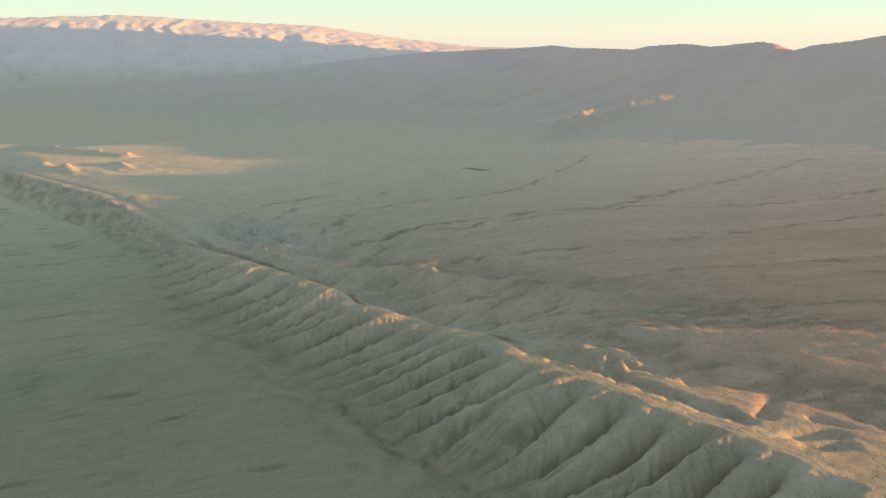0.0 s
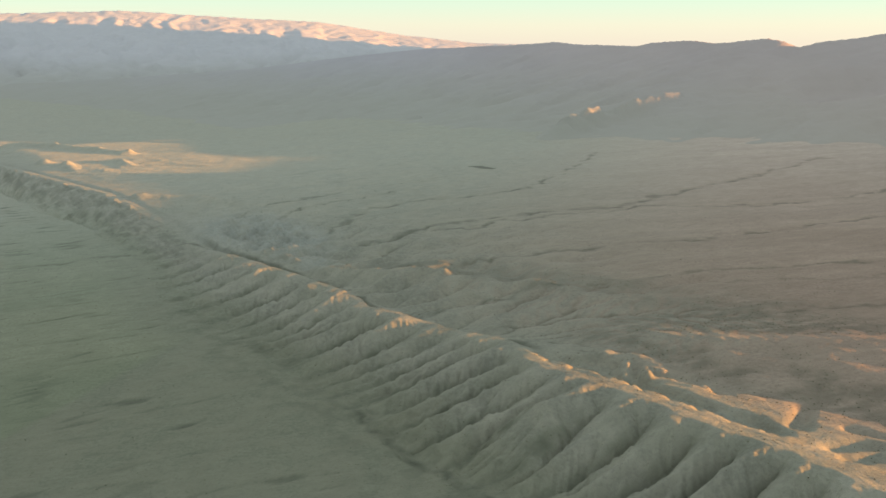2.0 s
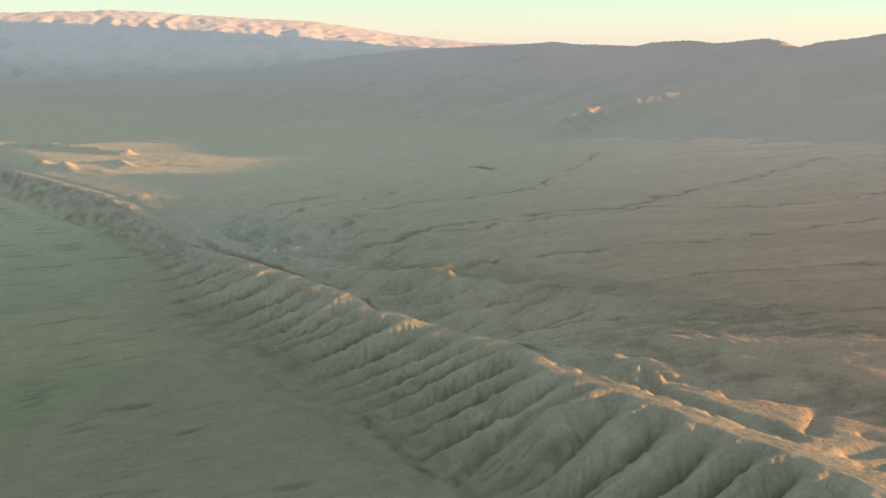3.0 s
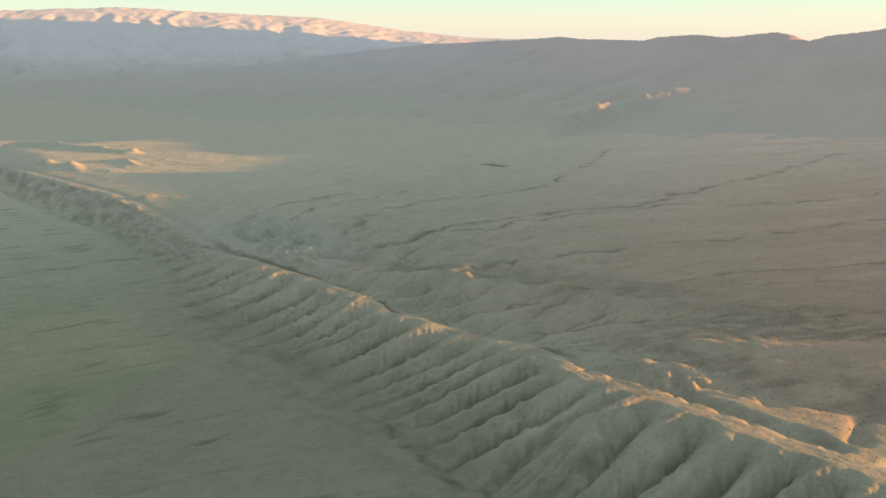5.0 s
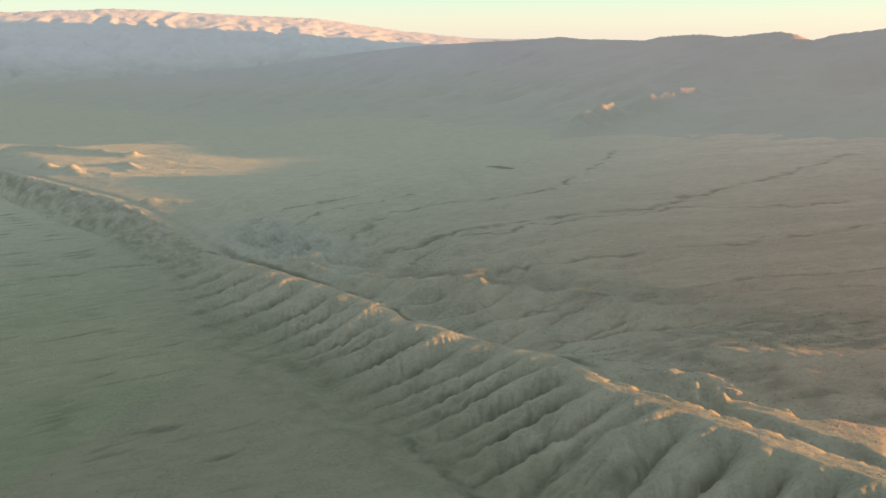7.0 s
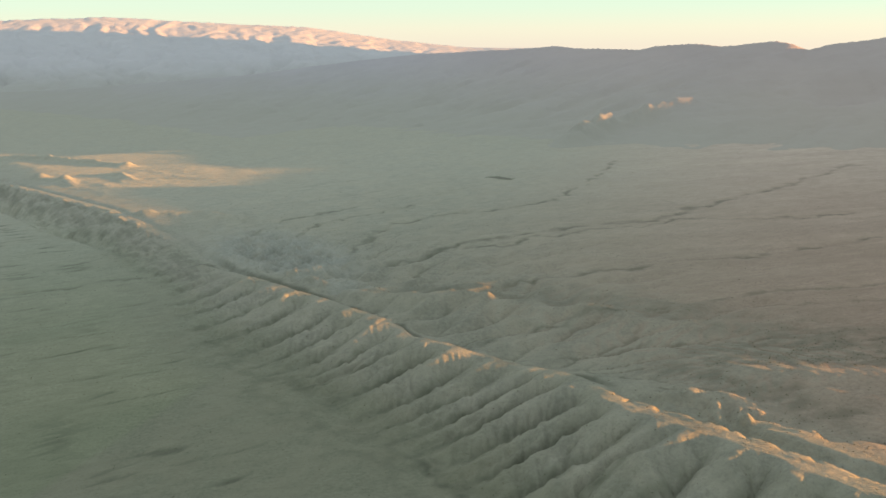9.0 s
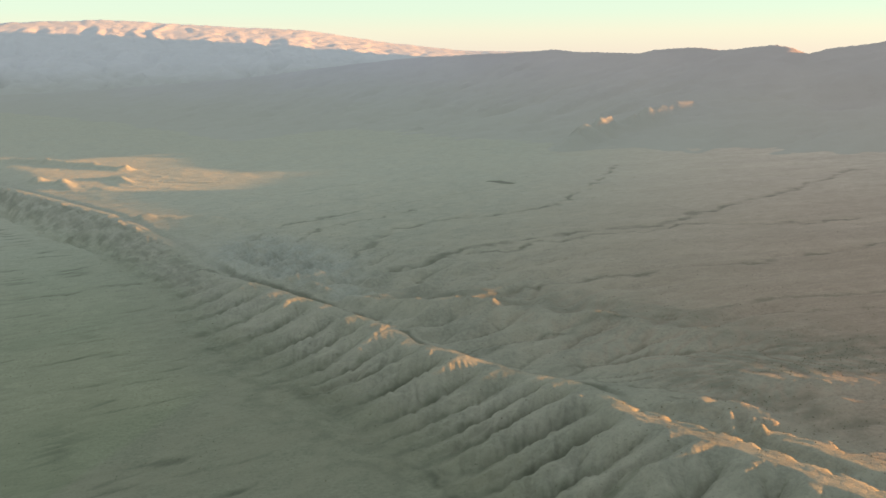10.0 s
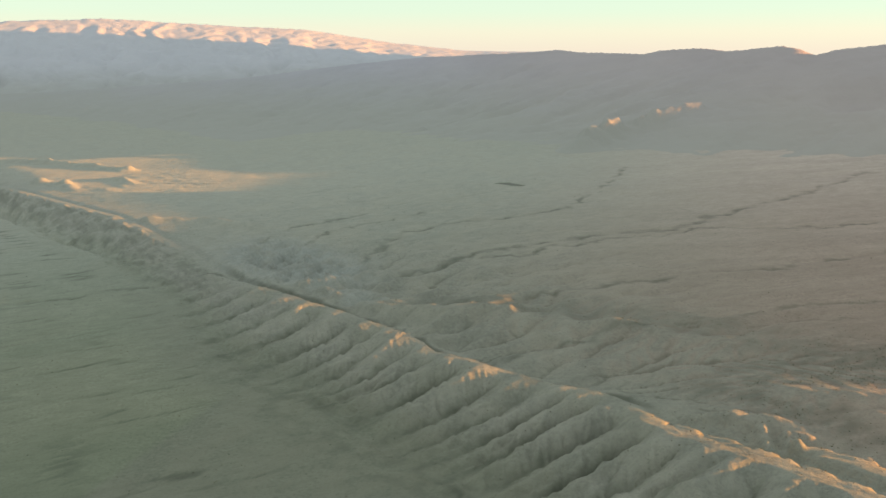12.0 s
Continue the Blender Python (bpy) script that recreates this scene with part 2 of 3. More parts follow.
def spur_phase(u, q):
    """The number of the spur at a place on the front, with the gullies at the halves."""
    a, b = np.clip(u + 200, 0, len(PHASE_U) - 1.01), np.clip(q * 40, 0, 39.99)
    i, j = a.astype(int), b.astype(int)
    s, t = a - i, b - j
    return (PHASE[i, j] * (1 - s) + PHASE[i + 1, j] * s) * (1 - t) + (PHASE[i, j + 1] * (1 - s) + PHASE[i + 1, j + 1] * s) * t


def scarp_height(u, v, vc, zc, vf):
    """The eroded front: long rounded spurs between narrow gullies."""
    q = (v - vf) / (vc - vf)
    qc = np.clip(q, 0, 1)
    phase = spur_phase(u + 2.2 * fbm(u / 30, v / 26, 3, 5) * np.sin(np.pi * qc), qc)
    near = np.floor(phase + 0.5)
    off = phase - near
    spur = 1 - 2 * np.abs(off)
    reach = 0.1 + 0.16 * gnoise(near * 0.83 + 0.4, near * 0 + 0.5, 3)
    qs = np.clip((qc - reach * (1 - qc)) / (1 - reach), 0, 1)
    deep = 1 + 0.55 * gnoise(np.floor(phase) * 0.71 + 0.3, phase * 0 + 2.5, 12)
    ridge_line = (0.42 * qs + 0.58 * qs ** 0.7) * (1 + 0.16 * gnoise(near * 0.47 + 0.6, near * 0 + 5.5, 20) * np.sin(np.pi * qs)) + 0.05 * np.sin(3 * np.pi * qs + near) * (1 - qs)
    gully_line = np.minimum(ridge_line, 0.22 * qc + 0.78 * qc ** (2.1 * deep))
    gully_line = gully_line + (ridge_line - gully_line) * 0.9 * smooth(u, 840, 960)        # the far end is less deeply cut
    body = 0.55 * np.sin(0.5 * np.pi * np.clip(spur * 1.04, 0, 1)) ** 1.15 + 0.45 * np.clip(spur, 0, 1)
    rise = gully_line + (ridge_line - gully_line) * body
    flank = np.sin(np.pi * np.clip(spur, 0, 1)) * np.sin(np.pi * qc) ** 0.6 * (1 - 0.75 * smooth(u, 840, 960))
    lean = v - np.sign(off) * 10 * (1 - spur)
    ribs = ridged(lean / 13.0 + 0.4 * fbm(u / 20, v / 20, 2, 22), u / 60, 2, 21) - 0.6
    rills = ridged(lean / 5.5 + 0.5 * fbm(u / 12, v / 12, 2, 28), u / 30, 2, 29) - 0.6
    z = PLAIN_Z + (zc - PLAIN_Z) * rise + 3.6 * flank * ribs + 2.3 * flank * rills
    side = 0.21 * np.sign(gnoise(near * 0.37 + 0.2, near * 0 + 7.5, 26))
    split = np.clip(2.2 * gnoise(near * 0.59 + 0.1, near * 0 + 3.5, 27) + 0.5, 0, 1)
    z = z - 3.0 * split * np.exp(-((off - side * (1.1 - 0.5 * qc)) / 0.075) ** 2) * smooth(qc, 0.05, 0.2) * (1 - smooth(qc, 0.45, 0.75))        # a side gully parts some spurs
    for a, b, c, d, w, h in HEADS:
        t = np.clip(((u - a) * (c - a) + (v - b) * (d - b)) / ((c - a) ** 2 + (d - b) ** 2), 0, 1)
        r = np.hypot(u - a - t * (c - a), v - b - t * (d - b))
        tent = w + (h - w) * t - 0.62 * np.maximum(r - 1.8, 0) + 0.5 * ribs
        z = 0.5 * (z + tent + np.sqrt((z - tent) ** 2 + 0.3))
    return z + (0.7 + 2.2 * smooth(u, 840, 960)) * fbm(u / (9 + 16 * smooth(u, 840, 960)), v / 14, 4, 24, 0.55) * (1 - smooth(qc, 0.9, 1.0)), q


def plain_height(u, v, vf):
    out = np.clip(vf - v, 0, 500)
    z = PLAIN_Z - 0.045 * np.clip(out - 40, 0, 420) + 1.8 * np.exp(-out / 20) + 0.9 * fbm(u / 160, v / 160, 3, 41) + 0.3 * fbm(u / 22, v / 22, 3, 43)
    k = u + 0.2 * v
    drain = ridged(k / 24 + 0.4 * fbm(k / 50, v / 80, 3, 47), v / 150, 3, 45)
    z = z - 0.7 * smooth(drain, 0.72, 0.95) * smooth(out, -10, 30) * np.exp(-out / 260)
    return z, drain


# low swells on the upland that the sun still reaches: (u, v) at both ends, half width
STREAKS = ((344, 441, 322, 447, 1.5), (391, 439, 361, 458, 3.0), (361, 458, 344, 466, 3.0), (340, 473, 311, 500, 3.5), (311, 500, 280, 517, 5.0), (317, 475, 275, 501, 3.5), (310, 425, 305, 427, 2.0),
           (303, 469, 287, 468, 3.0), (277, 466, 258, 476, 4.0))
# tips of the lobes behind the fault: (u, v) at both ends, width, height
TIPS = ((656, 425, 646, 413, 5, 4.5), (578, 435, 556, 446, 6, 5.5), (636, 446, 620, 453, 6, 4.5), (548, 478, 535, 485, 6, 4.0), (470, 432, 455, 452, 6, 3.5))
# the bench behind the crest: the bays cut into its edge and the knob at its end, as (u, v) at both ends, width, height
BAYS = ((262, 384, 278, 414, 3.2, -3.4), (238, 376, 231, 390, 4.2, -3.2), (226, 368, 221, 382, 4.0, -2.6), (246, 400, 232, 404, 3.0, -2.4), (350, 372, 330, 386, 2.0, -1.2))
KNOB = ((408, 383, 382, 404, 4.5, 4.6), (394, 397, 374, 404, 8, 4.4), (368, 406, 356, 398, 6.5, 4.6), (378, 396, 358, 373, 4.0, 4.6), (364, 396, 349, 380, 3.6, 4.6))


# the edge of the upland behind the fault, from which short lobes run down into the trench
SECOND_U = (430, 477, 512, 541, 570, 600, 632, 664, 700, 760)
SECOND_V = (498, 495, 488, 483, 469, 461, 447, 428, 404, 398)


def bench_height(u, v, d, zc):
    """The broad crest top, a hollow behind it along the fault, then a bench that breaks off towards the upland."""
    shade = 25.3 + 0.091 * (v - 355)
    edge = np.interp(u, (150, 200, 233, 243, 250, 270, 283, 300, 307, 327, 345, 354, 362), (408, 412, 416, 420, 417, 416, 414, 405, 396, 393, 391, 380, 366)) + 5 * fbm(u / 11, v / 30, 3, 38)
    low = shade - 2.2 + 1.2 * fbm(u / 24, v / 14, 3, 33)
    top = 33.4 - 0.035 * (v - 360) + 0.5 * fbm(u / 13, v / 9, 3, 37)
    z = low + (np.maximum(top, low) - low) * (1 - smooth(v - edge, -3, 4))
    hollow = np.interp(u, (258, 266, 280, 292, 297, 304, 350, 365, 385, 410), (0, 3.6, 4.2, 3.0, 2.2, 4.6, 5.0, 2.5, 1.2, 0.5))
    z = z - hollow * np.exp(-((v - np.interp(u, (260, 300, 345, 400), (370, 371, 371, 374)) - 1.5 * fbm(u / 18, u * 0, 2, 36)) / 4.6) ** 4)
    for a, b, c, e, w, h in BAYS:
        z = z + h * np.exp(-(along_line(u, v, ((a, b), (c, e))) / w) ** 2)
    lift = 0.0
    for a, b, c, e, w, h in KNOB:
        lift = np.maximum(lift, h * np.exp(-(along_line(u, v, ((a, b), (c, e))) / w) ** 4))
    z = np.maximum(z, z + lift * (0.9 + 0.35 * fbm(u / 10, v / 10, 2, 31)))
    strip = zc - 0.055 * np.clip(d, 0, 40) + 0.35 * fbm(u / 9, v / 6, 3, 34) * smooth(d, 0, 3)
    rim_v = np.interp(u, (200, 264, 280, 300, 318, 341, 361, 386, 411, 440), (366, 364, 361, 363, 362, 365, 365, 368, 370, 372)) + 2.5 * fbm(u / 10, u * 0 + 5, 3, 32)
    return strip + (z - strip) * smooth(v - rim_v, -2, 4)


def back_height(u, v, x, y, d, zc):
    """Behind the crest: fault trench, bench, knob, hummocks, badlands, then the plain rising to the range."""
    up = 14.5 + 0.038 * np.maximum(x, -250) - 0.012 * np.minimum(x + 250, 0) + 0.0187 * (y - 0.5 * np.maximum(y - 1250, 0) * smooth(-x, 150, 450)) - 12 * smooth(u, 1690, 1830) * smooth(-x, 250, 450)
    up = np.where(up > 60, 60 + (up - 60) * 0.6, up)
    up = up + 2.2 * hill(u - 335, v - 440, 60, 75) - 5.5 * hill(u - 500, v - 430, 110, 80) - 3.5 * hill(u - 650, v - 435, 120, 65) - 3.5 * hill(u - 760, v - 450, 90, 70) + 1.5 * hill(u - 340, v - 450, 50, 40)
    flat = up + 0.0
    rough = np.exp(-np.clip(d, 0, 900) / 110) * (1 - 0.6 * smooth(u, 960, 1080))
    hum = ridged(u / 58 + 0.6 * fbm(u / 60, v / 60, 2, 13), v / 40, 4, 15) - 0.5
    calm = 1 - 0.75 * hill(u - 310, v - 430, 90, 60)
    up = up + rough * 6 * np.clip(hum - 0.12, -0.2, 0.16) * calm + 1.6 * fbm(u / 120, v / 90, 3, 19) * smooth(d, 60, 300)
    knolls = ridged(u / 27 + 0.7 * fbm(u / 40, v / 40, 2, 14), v / 85, 3, 16) - 0.6
    up = up + 6 * knolls * smooth(d, 14, 45) * (1 - smooth(d, 70, 190)) * smooth(u, 390, 450) * (1 - smooth(u, 820, 960))
    bad = hill(u - 895, v - 436, 100, 46)
    up = up - 13 * bad + 20 * bad * (ridged(u / 26 + v / 60, v / 15 - u / 60, 3, 25) - 0.55)
    ripple = ridged(u / 34 + v / 160, v / 120 - u / 200, 3, 35) - 0.5
    up = up + 3.0 * ripple * smooth(d, 60, 130) * (1 - smooth(v, 560, 760)) * smooth(-u, -640, -420)
    zone = smooth(d, 16, 40) * (1 - smooth(v, 480, 640)) * smooth(u, 350, 430) * (1 - smooth(u, 780, 900))
    swales = ridged(u / 52 + 0.55 * fbm(u / 70, v / 70, 3, 74) + v / 260, v / 130, 4, 75)
    up = up + zone * (1.0 - 15 * np.clip(0.8 - swales, 0, 0.5))       # hills behind the crest, parted by swales
    spurs = ridged(u / 34 + 0.5 * fbm(u / 40, v / 40, 2, 76) + v / 130, v / 150, 2, 77)
    front = smooth(d, 14, 30) * (1 - smooth(d, 75, 150)) * smooth(u, 390, 450) * (1 - smooth(u, 800, 880))
    up = up + front * (4.2 - 14.0 * (1 - spurs))
    clods = ridged(u / 15 + 0.5 * fbm(u / 22, v / 22, 2, 72), v / 11, 3, 73) - 0.55
    up = up + 1.5 * clods * smooth(d, 30, 60) * (1 - smooth(u, 430, 560)) * (1 - smooth(v, 600, 800))
    vr = np.interp(u, SECOND_U, SECOND_V) + 7 * fbm(u / 26, u * 0 + 8, 2, 81)
    t = np.clip((d - 14) / np.maximum(vr - v + d - 14, 8), 0, 1)
    lobe = u / 36 + 0.6 * fbm(u / 45, v / 45, 2, 82) + 0.6 * t
    lobe = np.sin(0.5 * np.pi * (1 - 2 * np.abs(lobe - np.floor(lobe) - 0.5))) ** 1.2
    foot = zc - 8.0
    hills = foot + (flat + 1.0 + 2.0 * fbm(u / 30, u * 0, 2, 83) - foot) * (lobe * t ** 0.42 + (1 - lobe) * t ** 2.0) + 1.8 * fbm(u / 15, v / 15, 4, 84)
    behind = smooth(u, 425, 480) * (1 - smooth(u, 705, 765)) * (1 - smooth(v - vr, -2, 22))
    up = up + (hills - up) * behind
    up = up + (3.2 + 3.5 * fbm(u / 34, u * 0 + 2, 2, 87)) * np.exp(-((v - vr) / 15) ** 2) * smooth(u, 425, 480) * (1 - smooth(u, 690, 750))
    trench = np.interp(u, (150, 250, 275, 300, 350, 385, 430, 520, 640, 760, 860, 960, 1060, 1200, 1500), (0, 0, 0, 0, 0, 0, 1.0, 3.4, 3.6, 3.6, 3, 2, 2, 2, 2))
    mid = np.interp(u, (150, 280, 310, 360, 420, 520, 700, 1500), (15, 15, 13.5, 15, 14, 12, 10, 10))
    top = np.interp(u, (150, 260, 330, 400, 520, 1500), (14.0, 13.0, 8.5, 8.0, 1.8, 1.2))
    back = zc + (up - zc) * smooth(d, top, np.interp(u, (400, 500, 900, 1000), (80, 32, 32, 80))) - trench * np.exp(-((d - mid) / np.minimum(0.42 * mid, 5.0)) ** 2) * smooth(d, top * 0.7, top + 6)
    back = back - 3.0 * smooth(d, 5, 14) * (1 - smooth(d, 20, 58)) * smooth(u, 430, 520) * (1 - smooth(u, 860, 920))
    near = (1 - smooth(u, 402, 440)) * (1 - smooth(v, 428, 455))
    back = back * (1 - near) + near * bench_height(u, v, d, zc)
    ray = 26.75 + 0.091 * (v - 355) + 0.9 * fbm(u / 12, v / 7, 3, 39)
    for a, b, c, e, w in STREAKS:
        swell = ray - 0.16 * np.maximum(along_line(u, v, ((a, b), (c, e))) - w, 0)
        back = 0.5 * (back + swell + np.sqrt((back - swell) ** 2 + 0.2))
    for a, b, c, e, w, h in TIPS:
        back = back + h * np.exp(-(along_line(u, v, ((a, b), (c, e))) / w) ** 2) * (0.9 + 0.6 * fbm(u / 9, v / 9, 2, 40))
    mound = 8 * hill(u - 1489, v - 398, 16, 11) + 8 * hill(u - 1446, v - 417, 14, 10) + 4 * hill(u - 1415, v - 412, 18, 9)
    bank = 9 * np.exp(-(along_line(u, v, ((1536, 535), (1610, 498), (1670, 467), (1760, 415))) / 12) ** 2) + 4.5 * hill(u - 1434, v - 488, 30, 10)
    bank = bank + 6 * np.exp(-(along_line(u, v, ((1138, 405), (1099, 449), (1040, 480))) / 12) ** 2)
    bank = bank + 5 * hill(u - 1400, v - 500, 120, 110) * (ridged(x / 110 + 0.5 * fbm(x / 60, y / 60, 2, 64), y / 24, 3, 62) - 0.5)
    back = back + mound + bank * (0.8 + 0.5 * fbm(u / 40, v / 30, 3, 61))
    return back, bad


def land(x, y):
    """Height of the ground at x, y, with the masks (bare clay, scrub, upland, red soil with a warm veil, meadow,
    painted distance haze).
    """
    shape = np.shape(x)
    x, y = np.ravel(x), np.ravel(y)
    u, v = -0.6 * x + 0.8 * y, 0.8 * x + 0.6 * y
    vc, zc, vf = (np.interp(u, U_TABLE, k) for k in FRAME_TABLE)
    d = v - vc
    z, drain, q, bad = np.zeros(len(u)), np.zeros(len(u)), (v - vf) / (vc - vf), np.zeros(len(u))
    p = q < 0.3
    plain, drain[p] = plain_height(u[p], v[p], vf[p])
    z[p] = plain
    s = (q >= 0) & (d <= 0)
    rise, _ = scarp_height(u[s], v[s], vc[s], zc[s], vf[s])
    z[s] = rise + np.where(p[s], (z[s] - PLAIN_Z) * (1 - smooth(q[s], 0, 0.3)), 0)
    b = d > 0
    z[b], bad[b] = back_height(u[b], v[b], x[b], y[b], d[b], zc[b])
    far = smooth(u, 1450, 1750)
    up = np.minimum(14.5 + 0.038 * x + 0.0187 * y, 14)
    z = z * (1 - far) + far * np.where(d > 0, z, 0.5 * (z + up))

    # washes
    scrub, jitter = np.zeros(len(u)), (v > 0) & (v < 1250) & (u > 250) & (u < 1150)
    a, c = u[jitter], v[jitter]
    ja = a + 15 * fbm(a / 46, c / 46, 4, 51, 0.62)
    jc = c + 15 * fbm(a / 46, c / 46, 4, 53, 0.62)
    cut, green = np.zeros(len(a)), np.zeros(len(a))
    uneven, tufted = 0.75 + 0.9 * fbm(a / 45, c / 45, 2, 57), np.clip(0.55 + 1.3 * fbm(a / 26, c / 26, 2, 59), 0, 1)
    for width, depth, line in WASHES:
        r = along_line(ja, jc, line)
        cut = np.maximum(cut, 0.42 * depth * np.exp(-(r / width) ** 2) * uneven)
        green = np.maximum(green, np.exp(-(r / (width * 1.25)) ** 2) * tufted)
    z[jitter] -= cut
    scrub[jitter] = 0.65 * green
    z = z - 1.5 * hill(u - 1040, v - 837, 22, 9)
    scrub = np.maximum(scrub, 0.7 * smooth(drain, 0.76, 0.9) * smooth(vf - v, 0, 25) * np.clip(0.35 + 1.6 * gnoise(u / 45, v / 45, 63), 0, 1))

    patch = gnoise(u / 40, v / 40, 65)
    bare = 0.9 * smooth(q, 0.12, 0.6) * (1 - 0.75 * smooth(d, 10, 70)) * (1 - smooth(d, 60, 190)) * np.clip(0.9 + 0.6 * patch, 0, 1)
    bare = np.maximum(bare, smooth(bad, 0.15, 0.5))
    upland = np.maximum(smooth(d, -10, 60), smooth(u, 900, 1600))
    # grows with distance, to paint haze over the far ground
    haze_pale = smooth(y + 0.5 * np.abs(x) - 0.5 * np.maximum(x, 0) + 60 * fbm(x / 150, y / 90, 3, 66), 560, 1650)
    # increases to the right: red soil and a painted warm veil together
    red = smooth(x + 0.25 * (1200 - y), -60, 430) * smooth(d, 10, 80)
    k, m, run_u, run_v = MEADOW
    side = ((u - k) * run_v - (v - m) * run_u) / math.hypot(run_u, run_v)
    meadow = smooth(side, -3, 5) * smooth(vf - v, 0, 60)
    return [w.reshape(shape) for w in (z, bare, scrub, upland, red, meadow, haze_pale)]


# ---- running water: gullies cut by the slope and by the area that drains through them
def erode(z, cell, steps, power, creep, keep):
    """Cuts channels into the heights z; keep is 1 where the land may change. Returns the change and the drained area."""
    n, m = z.shape
    first, z = z, z.copy()
    index = np.arange(n * m).reshape(n, m)
    ways = [(-1, -1), (-1, 0), (-1, 1), (0, -1), (0, 1), (1, -1), (1, 0), (1, 1)]
    area = None
    for step in range(steps):
        pad = np.pad(z, 1, constant_values=1e9)
        best, to = np.zeros((n, m)), index.copy()
        for du, dv in ways:
            fall = (z - pad[1 + du:1 + du + n, 1 + dv:1 + dv + m]) / (cell * math.hypot(du, dv))
            hit = fall > best
            best[hit] = fall[hit]
            to[hit] = (index + du * m + dv)[hit]
        if step % 3 == 0:
            order = np.argsort(-z, axis=None, kind="stable")
            flow, target = [cell * cell] * (n * m), to.ravel().tolist()
            for i in order.tolist():
                j = target[i]
                if j != i:
                    flow[j] += flow[i]
            area = np.array(flow).reshape(n, m)
        drop = best * cell
        z = z - np.minimum(power * np.sqrt(area) * best, 0.4 * drop) * keep
        pad = np.pad(z, 1, mode="edge")
        curve = pad[:-2, 1:-1] + pad[2:, 1:-1] + pad[1:-1, :-2] + pad[1:-1, 2:] - 4 * z
        z = z + creep * curve * keep
    return z - first, area


def rim(gu, gv, band):
    """1 inside a grid, falling to 0 at its edges."""
    a = np.minimum(gu - gu[0], gu[-1] - gu)[:, None]
    b = np.minimum(gv - gv[0], gv[-1] - gv)[None, :]
    return smooth(np.minimum(a, b), 0, band)


def sample(grid, u0, v0, cell, u, v):
    """Values of a grid between its nodes; 0 outside it."""
    a, b = (u - u0) / cell, (v - v0) / cell
    n, m = grid.shape
    ok = (a > 0) & (a < n - 1.001) & (b > 0) & (b < m - 1.001)
    out = np.zeros(np.shape(u))
    a, b = a[ok], b[ok]
    i, j = a.astype(int), b.astype(int)
    s, t = a - i, b - j
    out[ok] = (grid[i, j] * (1 - s) + grid[i + 1, j] * s) * (1 - t) + (grid[i, j + 1] * (1 - s) + grid[i + 1, j + 1] * s) * t
    return out


def cut_gullies(u0, u1, v0, v1, cell, steps, power, creep, band):
    gu, gv = np.arange(u0, u1, cell), np.arange(v0, v1, cell)
    a, b = np.meshgrid(gu, gv, indexing="ij")
    z = land(-0.6 * a + 0.8 * b, 0.8 * a + 0.6 * b)[0]
    hold = 1 - smooth((b - np.interp(a, U_TABLE, FRAME_TABLE[0])), -16, -4) * (1 - smooth((b - np.interp(a, U_TABLE, FRAME_TABLE[0])), 4, 10))
    change, area = erode(z, cell, steps, power, creep, rim(gu, gv, band) * hold)
    return change, np.log10(area), u0, v0, cell


FRONT_CUT = cut_gullies(190, 1010, 238, 402, 1.0, 46, 0.014, 0.010, 14)
UPLAND_CUT = cut_gullies(230, 1300, 380, 980, 2.6, 36, 0.011, 0.01, 40)


